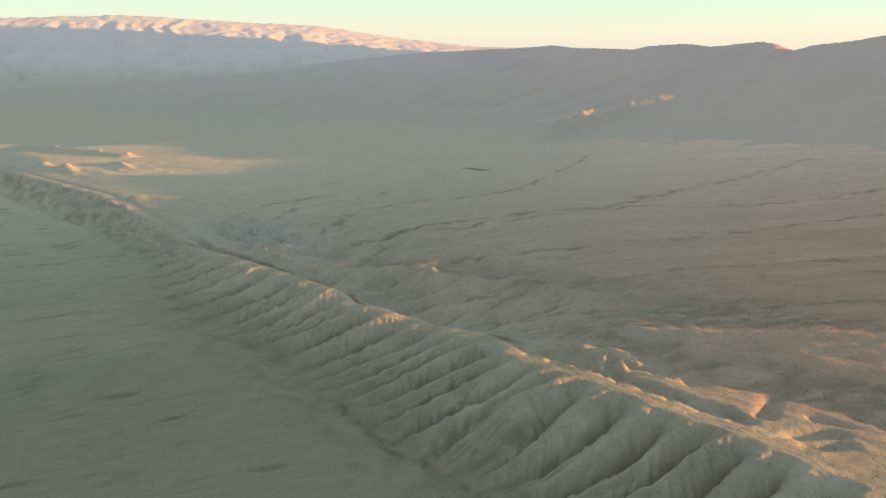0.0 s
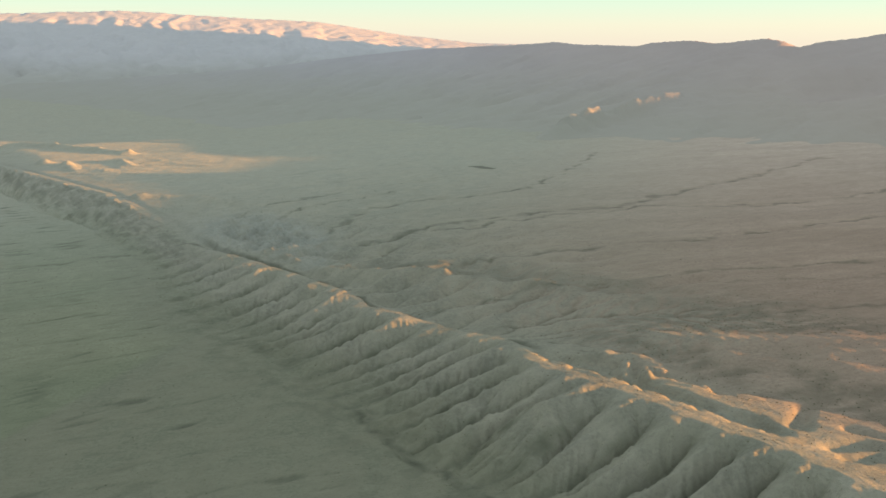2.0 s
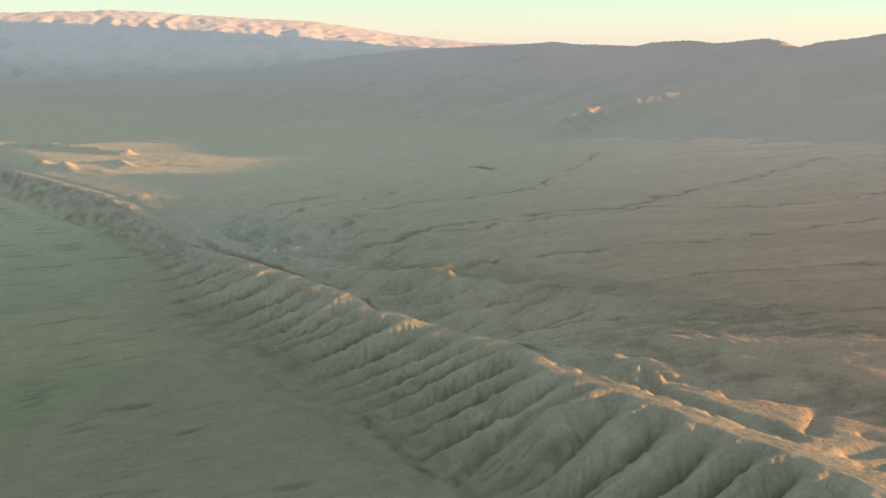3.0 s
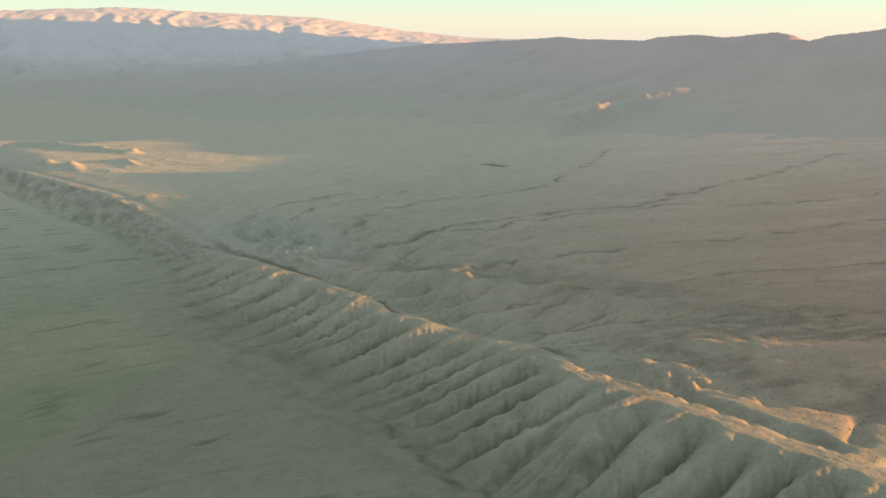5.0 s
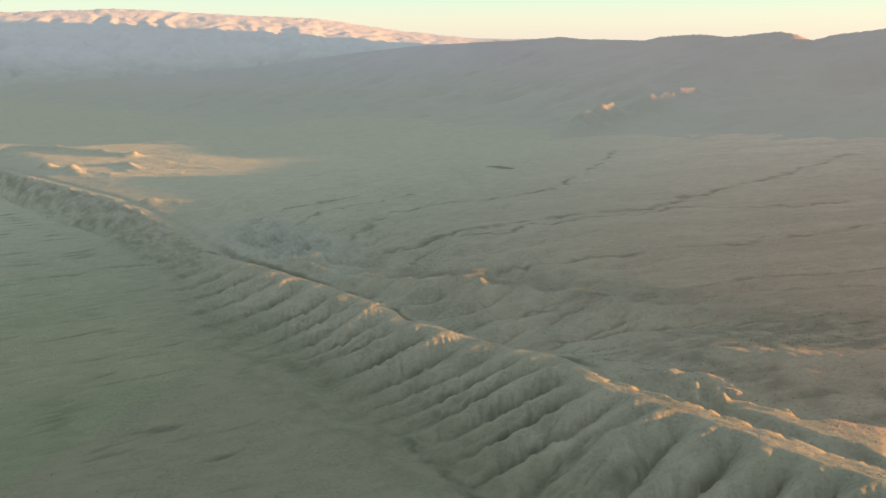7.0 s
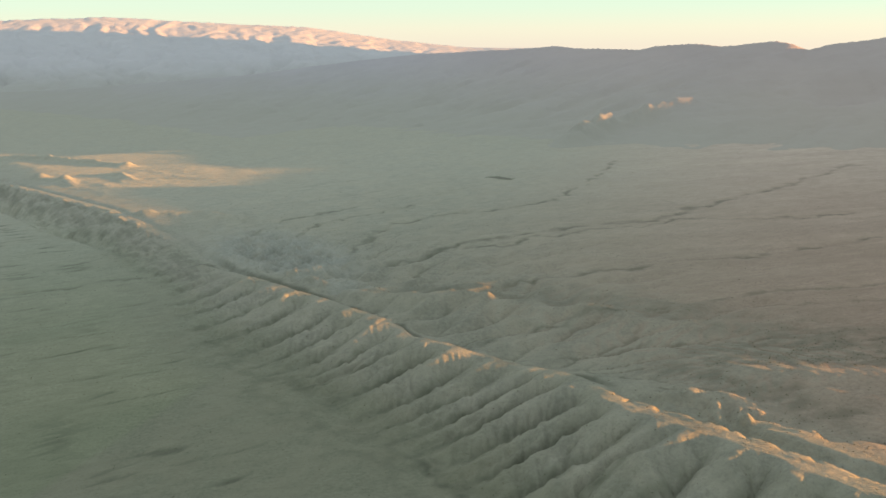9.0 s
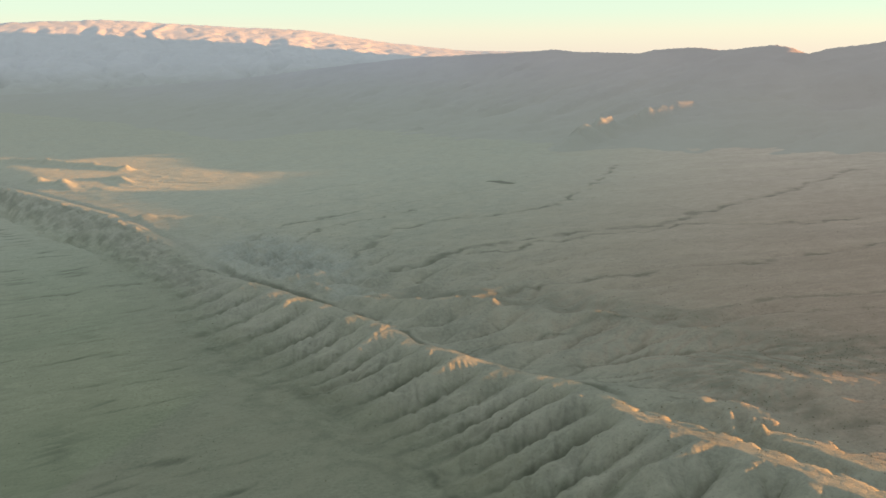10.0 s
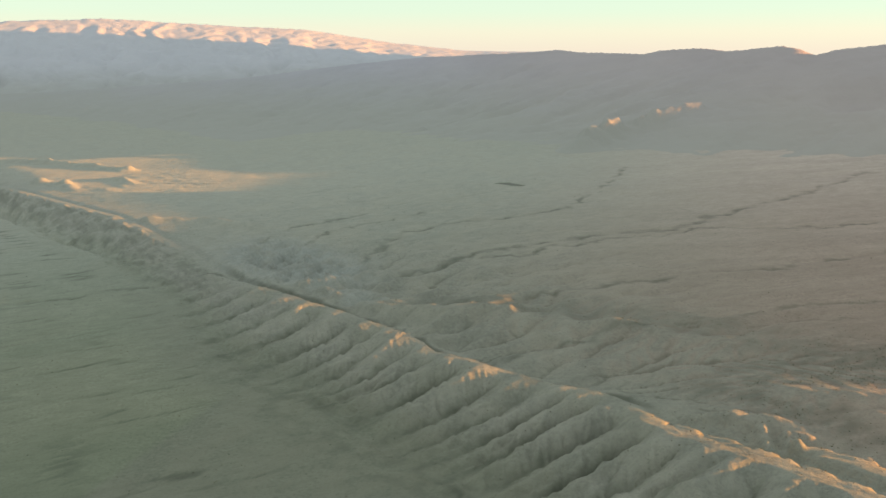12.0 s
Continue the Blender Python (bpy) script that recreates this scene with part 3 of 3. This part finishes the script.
def eroded(x, y):
    """The finished land: the shape, the cut channels and the cover."""
    u, v = -0.6 * x + 0.8 * y, 0.8 * x + 0.6 * y
    z, bare, scrub, upland, red, meadow, haze_pale = land(x, y)
    change, area, u0, v0, cell = FRONT_CUT
    z = z + sample(change, u0, v0, cell, u, v)
    bare = bare * (1.12 - 0.75 * smooth(sample(area, u0, v0, cell, u, v), 0.7, 2.2))       # grass keeps to the hollows
    vf = np.interp(u, U_TABLE, FRAME_TABLE[2])
    foot = smooth(sample(area, u0, v0, cell, u, v), 1.9, 3.0) * (1 - smooth(v - vf, 14, 40)) * np.clip(0.6 + 1.2 * gnoise(u / 17, v / 17, 69), 0, 1)
    scrub = np.maximum(scrub, 0.5 * foot)
    fringe = smooth(v - vf, -40, 0) * (1 - smooth(v - vf, 8, 45)) * smooth(fbm(u / 16, v / 12, 3, 71), -0.25, 0.4)
    scrub = np.maximum(scrub, 0.3 * fringe * (1 - smooth(u, 620, 850)))
    q = np.clip((v - vf) / (np.interp(u, U_TABLE, FRAME_TABLE[0]) - vf), 0, 1)
    phase = spur_phase(u, q)
    gully = 1 - 2 * np.abs(phase - np.floor(phase) - 0.5)
    # darker, less clay-coloured cover along the lower gullies
    gully_dark = smooth(gully, 0.45, 0.95) * smooth(v - vf, -4, 8) * (1 - smooth(q, 0.55, 0.95)) * np.clip(0.75 + 0.9 * fbm(u / 9, v / 9, 2, 68), 0, 1) * (1 - smooth(u, 800, 940))
    bare = bare * (1 - 0.7 * gully_dark)
    scrub = np.maximum(scrub, 0.5 * gully_dark)
    far_front = smooth(u, 820, 920) * (1 - smooth(u, 1560, 1640)) * smooth(q, 0.05, 0.25) * (1 - smooth(q, 0.8, 0.97)) * (v > vf)
    scrub = np.maximum(scrub, 0.4 * far_front * np.clip(0.45 + 1.3 * fbm(u / 22, v / 12, 4, 89, 0.6), 0, 1))
    line = np.exp(-((v - vf - 3 - 4 * fbm(u / 13, u * 0, 2, 78)) / 3.5) ** 2) * smooth(u, 250, 290) * (1 - smooth(u, 440, 520)) * np.clip(0.7 + 1.2 * fbm(u / 12, v / 12, 2, 79), 0, 1)
    scrub = np.maximum(scrub, 0.75 * line)
    thread = smooth(sample(area, u0, v0, cell, u, v), 2.35, 3.1) * np.clip(0.55 + 1.3 * gnoise(u / 11, v / 11, 70), 0, 1)
    scrub = np.maximum(scrub, 0.65 * thread * (v < np.interp(u, U_TABLE, FRAME_TABLE[0])))
    change, area, u0, v0, cell = UPLAND_CUT
    z = z + sample(change, u0, v0, cell, u, v) * smooth(v, 396, 412)
    near = (v > np.interp(u, U_TABLE, FRAME_TABLE[0]) + 12) * (1 - smooth(v, 460, 580)) * smooth(u, 300, 400) * (1 - smooth(u, 820, 900))
    drained = sample(area, u0, v0, cell, u, v)
    off = v - np.interp(u, U_TABLE, FRAME_TABLE[0])
    scrub = np.maximum(scrub, 0.62 * smooth(off, 9, 12) * (1 - smooth(off, 15, 19)) * smooth(u, 400, 470) * (1 - smooth(u, 900, 960)))       # a dark strip along the fault trench
    bare = np.maximum(bare, 0.7 * near * (1 - smooth(drained, 1.0, 1.9)))
    scrub = np.maximum(scrub, 0.5 * near * smooth(drained, 1.6, 2.7))
    wet = smooth(drained, 3.0, 4.3) * np.clip(0.5 + 1.2 * gnoise(u / 30, v / 30, 67), 0, 1)
    scrub = np.maximum(scrub, 0.6 * wet) * (1 - 0.75 * smooth(bare, 0.5, 0.9) * (v > 395))
    belt = v - np.interp(u, SECOND_U, SECOND_V)
    belt = smooth(belt, -6, 12) * (1 - smooth(belt, 30, 70)) * smooth(u, 380, 450) * (1 - smooth(u, 690, 760))
    scrub = np.maximum(scrub, 0.32 * belt * np.clip(0.8 + 0.8 * fbm(u / 12, v / 20, 3, 85), 0, 1))
    # scrub held below the sun line, so it also paints the upland's shade darker
    shade_brush = smooth(v, 400, 425) * (1 - smooth(v, 520, 600)) * smooth(u, 150, 230) * (1 - smooth(u, 420, 470)) * (1 - smooth(z - 25.3 - 0.091 * (v - 355), -1.2, 0.4))
    scrub = np.maximum(scrub, 0.46 * shade_brush * np.clip(0.7 + 1.3 * fbm(u / 13 + v / 26, v / 20 - u / 40, 4, 88, 0.6), 0, 1))
    ash = 0.75 * np.maximum(smooth(hill(u - 895, v - 438, 120, 54), 0.15, 0.75), 0.7 * smooth(hill(u - 770, v - 412, 70, 20), 0.2, 0.8)) * np.clip(0.8 + 0.9 * fbm(u / 14, v / 14, 3, 86), 0, 1)
    scrub = scrub * (1 - 0.9 * ash)
    return z, bare, scrub, upland, red, meadow, haze_pale, ash

# ---- the ground: one sheet to the horizon
def spaced(*stretches):
    """Grid lines: (start, end, first step, last step) laid end to end."""
    out = []
    for a, b, s0, s1 in stretches:
        p = a
        while p < b:
            out.append(p)
            p += s0 + (s1 - s0) * (p - a) / (b - a)
    return np.array(out + [stretches[-1][1]], float)


def sheet(name, gx, gy, gz, material, covers=()):
    """A mesh over a grid of places."""
    n, m = gx.shape
    mesh = bpy.data.meshes.new(name)
    co = np.stack((gx, gy, gz), -1).reshape(-1, 3).astype(np.float32)
    i = np.arange(n * m).reshape(n, m)
    quads = np.stack((i[:-1, :-1], i[1:, :-1], i[1:, 1:], i[:-1, 1:]), -1).reshape(-1, 4)
    mesh.vertices.add(len(co))
    mesh.vertices.foreach_set("co", co.ravel())
    mesh.loops.add(quads.size)
    mesh.loops.foreach_set("vertex_index", quads.ravel().astype(np.int32))
    mesh.polygons.add(len(quads))
    mesh.polygons.foreach_set("loop_start", np.arange(0, quads.size, 4, dtype=np.int32))
    mesh.polygons.foreach_set("use_smooth", np.ones(len(quads), bool))
    for key, values in covers:
        mesh.attributes.new(key, "FLOAT", "POINT").data.foreach_set("value", values.reshape(-1).astype(np.float32))
    mesh.update(calc_edges=True)
    mesh.materials.append(material)
    ob = new(name, mesh)
    if mesh.polygons[0].normal.z < 0:
        mesh.flip_normals()
    return ob


COVERS = ("bare", "scrub", "upland", "red", "meadow", "haze_pale", "ash")
gu = spaced((-5200, -600, 500, 80), (-600, 180, 80, 4), (180, 700, 1.6, 2.0), (700, 1150, 2.0, 2.8), (1150, 1900, 2.8, 7), (1900, 6000, 7, 320))
gv = spaced((-5600, -700, 600, 80), (-700, 130, 80, 3), (130, 245, 3, 1.6), (245, 345, 2.2, 2.2), (345, 470, 1.0, 1.2), (470, 640, 1.2, 2.0), (640, 1300, 2.0, 6), (1300, 5600, 6, 420))
gu, gv = np.meshgrid(gu, gv, indexing="ij")
gx, gy = -0.6 * gu + 0.8 * gv, 0.8 * gu + 0.6 * gv
gz, *covers = eroded(gx, gy)
vc, zc, vf = (np.interp(gu, U_TABLE, k) for k in FRAME_TABLE)
inside = np.minimum(np.minimum(gv - (vf - 8), vc + 9 - gv), np.minimum(gu - 205, 1585 - gu))
gz = gz - 5 * smooth(inside, 0.5, 9)          # the ridge lies in this bed
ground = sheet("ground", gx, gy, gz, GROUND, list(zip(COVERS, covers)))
tagged(ground, "dry olive and brown steppe cut by shallow washes", "ground", kind="structure")

# the scarp ridge along the fault: each spur, and each stretch of the crest behind it, is a part
def part(name, ob, parent, label=""):
    ob.name = name
    ob.parent = parent
    return tagged(ob, label)


def scarp_ridge():
    ridge = new("scarp_ridge")
    tagged(ridge, "long eroded clay ridge with gullied spurs and a sunlit crest", "ridge")
    ridge.location = (-0.6 * 200 + 0.8 * 350, 0.8 * 200 + 0.6 * 350, PLAIN_Z)
    shift = Matrix.Translation(ridge.location).inverted()
    for k in range(9, len(SPURS) - 2):
        lines = [[spur_line(n + 0.5, q) for q in PHASE_Q] for n in (k, k + 1)]
        step = float(np.interp(SPURS[k][0], (200, 700, 1000, 1600), (0.8, 1.0, 1.6, 3.5)))
        across = np.linspace(0, 1, max(5, int((SPURS[k + 1][0] - SPURS[k][0]) / step)))
        for name, t0, t1, n in (("spur", 0.0, 0.86, 142), ("crest", 0.86, 1.0, 26)):
            ra, rt = np.meshgrid(across, np.linspace(t0, t1, n), indexing="ij")
            rq = np.clip(rt * 1.17 - 0.08, 0, 1)
            edge, other = (np.interp(rq, PHASE_Q, line) for line in lines)
            ru = edge + ra * (other - edge)
            vc, zc, vf = (np.interp(ru, U_TABLE, k) for k in FRAME_TABLE)
            rv = vf - 8 + rt * (vc - vf + 17)
            rx, ry = -0.6 * ru + 0.8 * rv, 0.8 * ru + 0.6 * rv
            rz, *covers = eroded(rx, ry)
            rz = rz - 0.15 * (1 - smooth(np.minimum(np.minimum(rt, 1 - rt) * 120, np.minimum(ru - 197, 1597 - ru)), 0, 2))
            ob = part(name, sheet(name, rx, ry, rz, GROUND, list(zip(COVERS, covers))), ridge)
            ob.matrix_parent_inverse = shift
    return ridge


scarp_ridge()


# ---- the ranges
def range_heights(x, y, line, heights, width, back, seed, cut, relief, calm=-1.0, jag=0.0):
    """A mountain range along a bent crest line: spurs run down both sides; returns z and the distance from the crest."""
    best, s, side, run = np.full(x.shape, 1e9), np.zeros(x.shape), np.ones(x.shape), 0.0
    marks = [0.0]
    for (a, b), (c, d) in zip(line, line[1:]):
        n = math.hypot(c - a, d - b)
        t = ((x - a) * (c - a) + (y - b) * (d - b)) / n ** 2
        tc = np.clip(t, 0, 1)
        r = np.hypot(x - a - tc * (c - a), y - b - tc * (d - b))
        hit = r < best
        best = np.where(hit, r, best)
        s = np.where(hit, run + tc * n, s)
        side = np.where(hit, np.sign((c - a) * (y - b) - (d - b) * (x - a)), side)
        run += n
        marks.append(run)
    zc = np.interp(s, marks, heights) + jag * fbm(s / 70, s * 0, 3, seed + 9)
    w = np.where(side > 0, back, width)
    q = np.clip(1 - best / w, 0, 1)
    base = 8 + 0.03 * np.clip(x, -800, 1500) + 0.0187 * np.clip(y, -500, 2400)
    wx, wy = x + 60 * fbm(x / 260, y / 260, 3, seed), y + 60 * fbm(x / 260, y / 260, 3, seed + 1)
    cross = ridged(s / cut + 0.8 * fbm(wx / 300, wy / 300, 2, seed + 2), best / (cut * 5), 4, seed + 3) - 0.5
    detail = ridged(wx / (cut * 0.8), wy / (cut * 0.8), 5, seed + 4) - 0.5
    tall = np.maximum(zc - base, 0)
    z = base - 12 + (tall + 12) * (0.28 * q + 0.72 * q ** 2.1)
    mask = np.sin(np.pi * np.clip(q, 0, 1)) ** 0.8 * smooth(q, calm, calm + 0.35)
    z = z + tall * mask * (relief * cross + 0.4 * relief * detail) + 0.02 * tall * detail * q
    return z - 25 * (q <= 0.001), smooth(z - base + 14 * fbm(x / 120, y / 120, 3, seed + 7), 0, 150)


NEAR_LINE = ((-2200, 3350), (-1200, 3300), (-600, 3150), (-250, 2990), (-71, 2888), (94, 2797), (188, 2745), (287, 2690), (330, 2636), (395, 2550), (461, 2470), (493, 2428),
             (558, 2333), (600, 2270), (626, 2230), (677, 2155), (697, 2125), (725, 2108), (761, 2090), (818, 2061), (881, 2029), (960, 1990), (1350, 1800),
             (1700, 1550), (1900, 1000), (1950, 0), (1900, -1500))
NEAR_Z = (50, 80, 125, 168, 187, 195, 199, 207, 201, 199, 197, 205, 210, 203, 207, 215, 208, 195, 206, 213, 225, 236, 184,
          160, 140, 130, 130)
HILL_LINE = ((620, -900), (620, 200), (640, 400), (660, 500), (670, 560), (690, 650), (700, 730), (730, 800), (780, 880), (850, 1000), (900, 1085),
             (960, 1190), (1015, 1290), (1040, 1330), (1055, 1352), (1150, 1515), (1185, 1560), (1210, 1595), (1240, 1635), (1290, 1715), (1350, 1800))
HILL_Z = (62, 62, 65.5, 72, 75, 79, 83, 88.5, 95, 109, 122, 133.5, 147.5, 151, 139, 143.5, 159, 165, 169, 172, 184)
EAST_LINE = ((2700, 2400), (2650, 3000), (2700, 3600), (2800, 4210), (2850, 4340), (2880, 4450), (2900, 4650), (2950, 4900))
EAST_Z = (380, 540, 640, 672, 530, 385, 300, 280)
FAR_LINE = ((-3300, 3300), (-2600, 3900), (-1912, 4294), (-1390, 4490), (-1000, 4560), (-554, 4667), (-200, 4690), (150, 4720), (900, 4750))
FAR_Z = (310, 315, 322, 342, 318, 297, 243, 206, 190)

nx, ny = np.meshgrid(spaced((-3400, -1500, 60, 14), (-1500, 1100, 11, 11), (1100, 3200, 14, 40)), spaced((-2600, 1100, 60, 20), (1100, 1500, 14, 9), (1500, 1950, 8, 8), (1950, 3300, 10, 14), (3300, 4200, 30, 60)), indexing="ij")
nz, upper = range_heights(nx, ny, NEAR_LINE, NEAR_Z, 900, 900, 71, 80, 0.13)
# painted sunward haze, stronger towards the right end of the range
warm_veil = 0.9 * smooth(nx + 0.3 * (ny - 2000), -60, 700)
# knolls before the range, and the saddle through which the sun reaches them
nz = nz - 32 * hill(0, ny - 1765, 1, 70) * smooth(nx, 560, 680) * (1 - smooth(nx, 1200, 1320))
for x0, y0, x1, y1, h, w in ((176, 1645, 250, 1742, 33, 26), (284, 1762, 400, 1810, 22, 24)):
    off = along_line(nx, ny, ((x0, y0), (x1, y1)))
    nz = nz + h * np.exp(-(off / w) ** 2) * (0.85 + 0.55 * fbm(nx / 24 + ny / 50, ny / 34, 4, 77, 0.6))
near_range = sheet("mountain_range", nx, ny, nz, RANGE, (("upper", upper), ("warm_veil", warm_veil)))
tagged(near_range, "mauve-grey bare mountain range in morning shade behind the plain", "mountain range", kind="structure")
fx, fy = np.meshgrid(spaced((-4600, -2400, 70, 14), (-2400, 1000, 13, 13), (1000, 1900, 30, 60)), spaced((2200, 3400, 40, 14), (3400, 4900, 12, 12), (4900, 5700, 40, 80)), indexing="ij")
fz, upper = range_heights(fx, fy, FAR_LINE, FAR_Z, 1700, 800, 91, 110, 0.14, 0.2)
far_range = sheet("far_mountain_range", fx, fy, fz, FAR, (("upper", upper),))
tagged(far_range, "sunlit hills on the horizon with pinkish slopes, haze put into their colour", "mountain range", kind="structure")
# unseen range added to keep the sun off the lower far slopes
ex, ey = np.meshgrid(spaced((1900, 3600, 40, 40)), spaced((1700, 5000, 40, 40)), indexing="ij")
ez, upper = range_heights(ex, ey, EAST_LINE, EAST_Z, 750, 750, 131, 200, 0.2)
shade_range = sheet("mountain_range", ex, ey, ez, RANGE, (("upper", upper),))
tagged(shade_range, "high mauve-grey mountain range out of view, added to shade the hills before it", "mountain range", kind="structure")
# added hills, crests outside the view, heights set to shape the upland's shade
hx, hy = np.meshgrid(spaced((280, 1500, 9, 9)), spaced((-1300, 0, 40, 12), (0, 1800, 10, 10)), indexing="ij")
hz, upper = range_heights(hx, hy, HILL_LINE, HILL_Z, 300, 300, 151, 90, 0.15, jag=3.0)
shade_hills = sheet("shade_hills", hx, hy, hz, RANGE, (("upper", upper * 0.4), ("warm_veil", np.ones(hx.shape))))
tagged(shade_hills, "low brown hills, crests out of view, added to shade the upland plain", "hills", kind="structure")

# ---- small things on the ground
def clump(seed, blobs, tall):
    """A low saltbush: a few crumpled leaf masses grown together."""
    rng = random.Random(seed)
    bm = bmesh.new()
    for k in range(blobs):
        r = rng.uniform(0.28, 0.5)
        a, reach = rng.uniform(0, 6.28), rng.uniform(0, 0.45) * (k > 0)
        made = bmesh.ops.create_icosphere(bm, subdivisions=1, radius=r)["verts"]
        for w in made:
            w.co *= rng.uniform(0.72, 1.25)
            w.co.z *= tall
            w.co += Vector((math.cos(a) * reach, math.sin(a) * reach, r * tall * 0.55))
    mesh = bpy.data.meshes.new("bush")
    bm.to_mesh(mesh)
    bm.free()
    mesh.materials.append(LEAF)
    return mesh


def scatter(n, u0, u1, v0, v1, seed, want):
    """Up to n places in a stretch of the plan, as x, y, z, kept with the chance that want gives."""
    rng = np.random.default_rng(seed)
    u, v = rng.uniform(u0, u1, n), rng.uniform(v0, v1, n)
    x, y = -0.6 * u + 0.8 * v, 0.8 * u + 0.6 * v
    z, bare, scrub, *others = eroded(x, y)
    keep = rng.uniform(0, 1, n) < want(u, v, bare, scrub)
    return np.stack((x, y, z), -1)[keep]


BUSHES = [clump(k, 2 + k % 2, 0.6 + 0.12 * k) for k in range(4)]
rng = random.Random(5)
spots = scatter(6000, 190, 420, 225, 425, 21, lambda u, v, bare, scrub: 0.03 + 0.9 * scrub ** 1.5 * smooth(gnoise(u / 14, v / 14, 5), -0.2, 0.3) + 0.1 * (v > 350))
for x, y, z in spots[:300]:
    ob = new("bush", rng.choice(BUSHES))
    s = rng.uniform(0.35, 0.8)
    ob.matrix_world = pose(x, y, z - 0.08, 0, 0, rng.uniform(0, 360)) @ Matrix.Diagonal((s, s, s * rng.uniform(0.7, 1.1), 1))
    tagged(ob, "low grey-green saltbush on dry clay ground", "bush", "bushes on the scarp")


def far_scrub():
    """The bushes past counting, along washes and gully mouths, in one mesh."""
    rng = np.random.default_rng(8)
    places = [spots[300:]]
    places.append(scatter(60000, 380, 1150, 60, 640, 31, lambda u, v, bare, scrub: 0.02 + 0.6 * scrub ** 2))
    places.append(scatter(40000, 330, 1080, 400, 1000, 32, lambda u, v, bare, scrub: 0.005 + 0.7 * scrub ** 2))
    places.append(scatter(14000, 190, 400, 345, 560, 33, lambda u, v, bare, scrub: 0.025 * smooth(gnoise(u / 20, v / 20, 9), -0.3, 0.4) + 0.5 * scrub))
    p = np.concatenate(places)
    n = len(p)
    unit = np.array(((0, 0, 0.75), (0.6, 0, 0.2), (0.19, 0.57, 0.25), (-0.5, 0.35, 0.2), (-0.5, -0.35, 0.25), (0.19, -0.57, 0.2), (0, 0, -0.2)))
    tris = np.array(((0, 1, 2), (0, 2, 3), (0, 3, 4), (0, 4, 5), (0, 5, 1), (6, 2, 1), (6, 3, 2), (6, 4, 3), (6, 5, 4), (6, 1, 5)))
    size = rng.uniform(0.25, 0.75, (n, 1, 1)) * rng.uniform(0.75, 1.25, (n, 7, 1))
    turn = rng.uniform(0, 6.28, n)
    c, s = np.cos(turn)[:, None], np.sin(turn)[:, None]
    k = unit[None] * size
    co = np.stack((k[..., 0] * c - k[..., 1] * s, k[..., 0] * s + k[..., 1] * c, k[..., 2]), -1) + p[:, None, :]
    faces = (tris[None] + 7 * np.arange(n)[:, None, None]).reshape(-1, 3)
    mesh = bpy.data.meshes.new("scrub")
    mesh.from_pydata(co.reshape(-1, 3).tolist(), [], faces.tolist())
    mesh.materials.append(LEAF)
    return tagged(new("scrub", mesh), "scattered dark scrub along the dry washes", "scrub", kind="stuff")


far_scrub()


def dry_pond():
    """A silted stock pond on the plain: a mud flat inside a low bank."""
    u0, v0 = 1040, 837
    pond = new("dry_pond")
    x0, y0 = -0.6 * u0 + 0.8 * v0, 0.8 * u0 + 0.6 * v0
    pond.location = (x0, y0, float(eroded(np.array([x0]), np.array([y0]))[0][0]))
    tagged(pond, "silted dark stock pond inside a low earth bank", "pond")
    for name, r0, r1, z0, z1, mat in (("mud", 0.0, 1.0, 0.45, 0.5, MUD), ("bank", 1.0, 1.35, 0.5, -0.6, GROUND)):
        bm = bmesh.new()
        rings = []
        for k in range(5):
            t = k / 4
            r = r0 + (r1 - r0) * t
            lift = z0 + (z1 - z0) * t + (0.9 * math.sin(math.pi * t) if name == "bank" else 0)
            ring = []
            for i in range(48):
                a = i / 48 * 2 * math.pi
                wob = 1 + 0.18 * noise.noise(Vector((math.cos(a) * 1.5, math.sin(a) * 1.5, 3)))
                ring.append(bm.verts.new((18 * r * wob * math.cos(a), 13 * r * wob * math.sin(a), lift)))
            rings.append(ring)
        for a, b in zip(rings, rings[1:]):
            for i in range(48):
                bm.faces.new((a[i], b[i], b[(i + 1) % 48], a[(i + 1) % 48]))
        bmesh.ops.remove_doubles(bm, verts=bm.verts, dist=0.001)
        mesh = bpy.data.meshes.new(name)
        bm.to_mesh(mesh)
        bm.free()
        mesh.materials.append(mat)
        part(name, new(name, mesh), pond)


dry_pond()
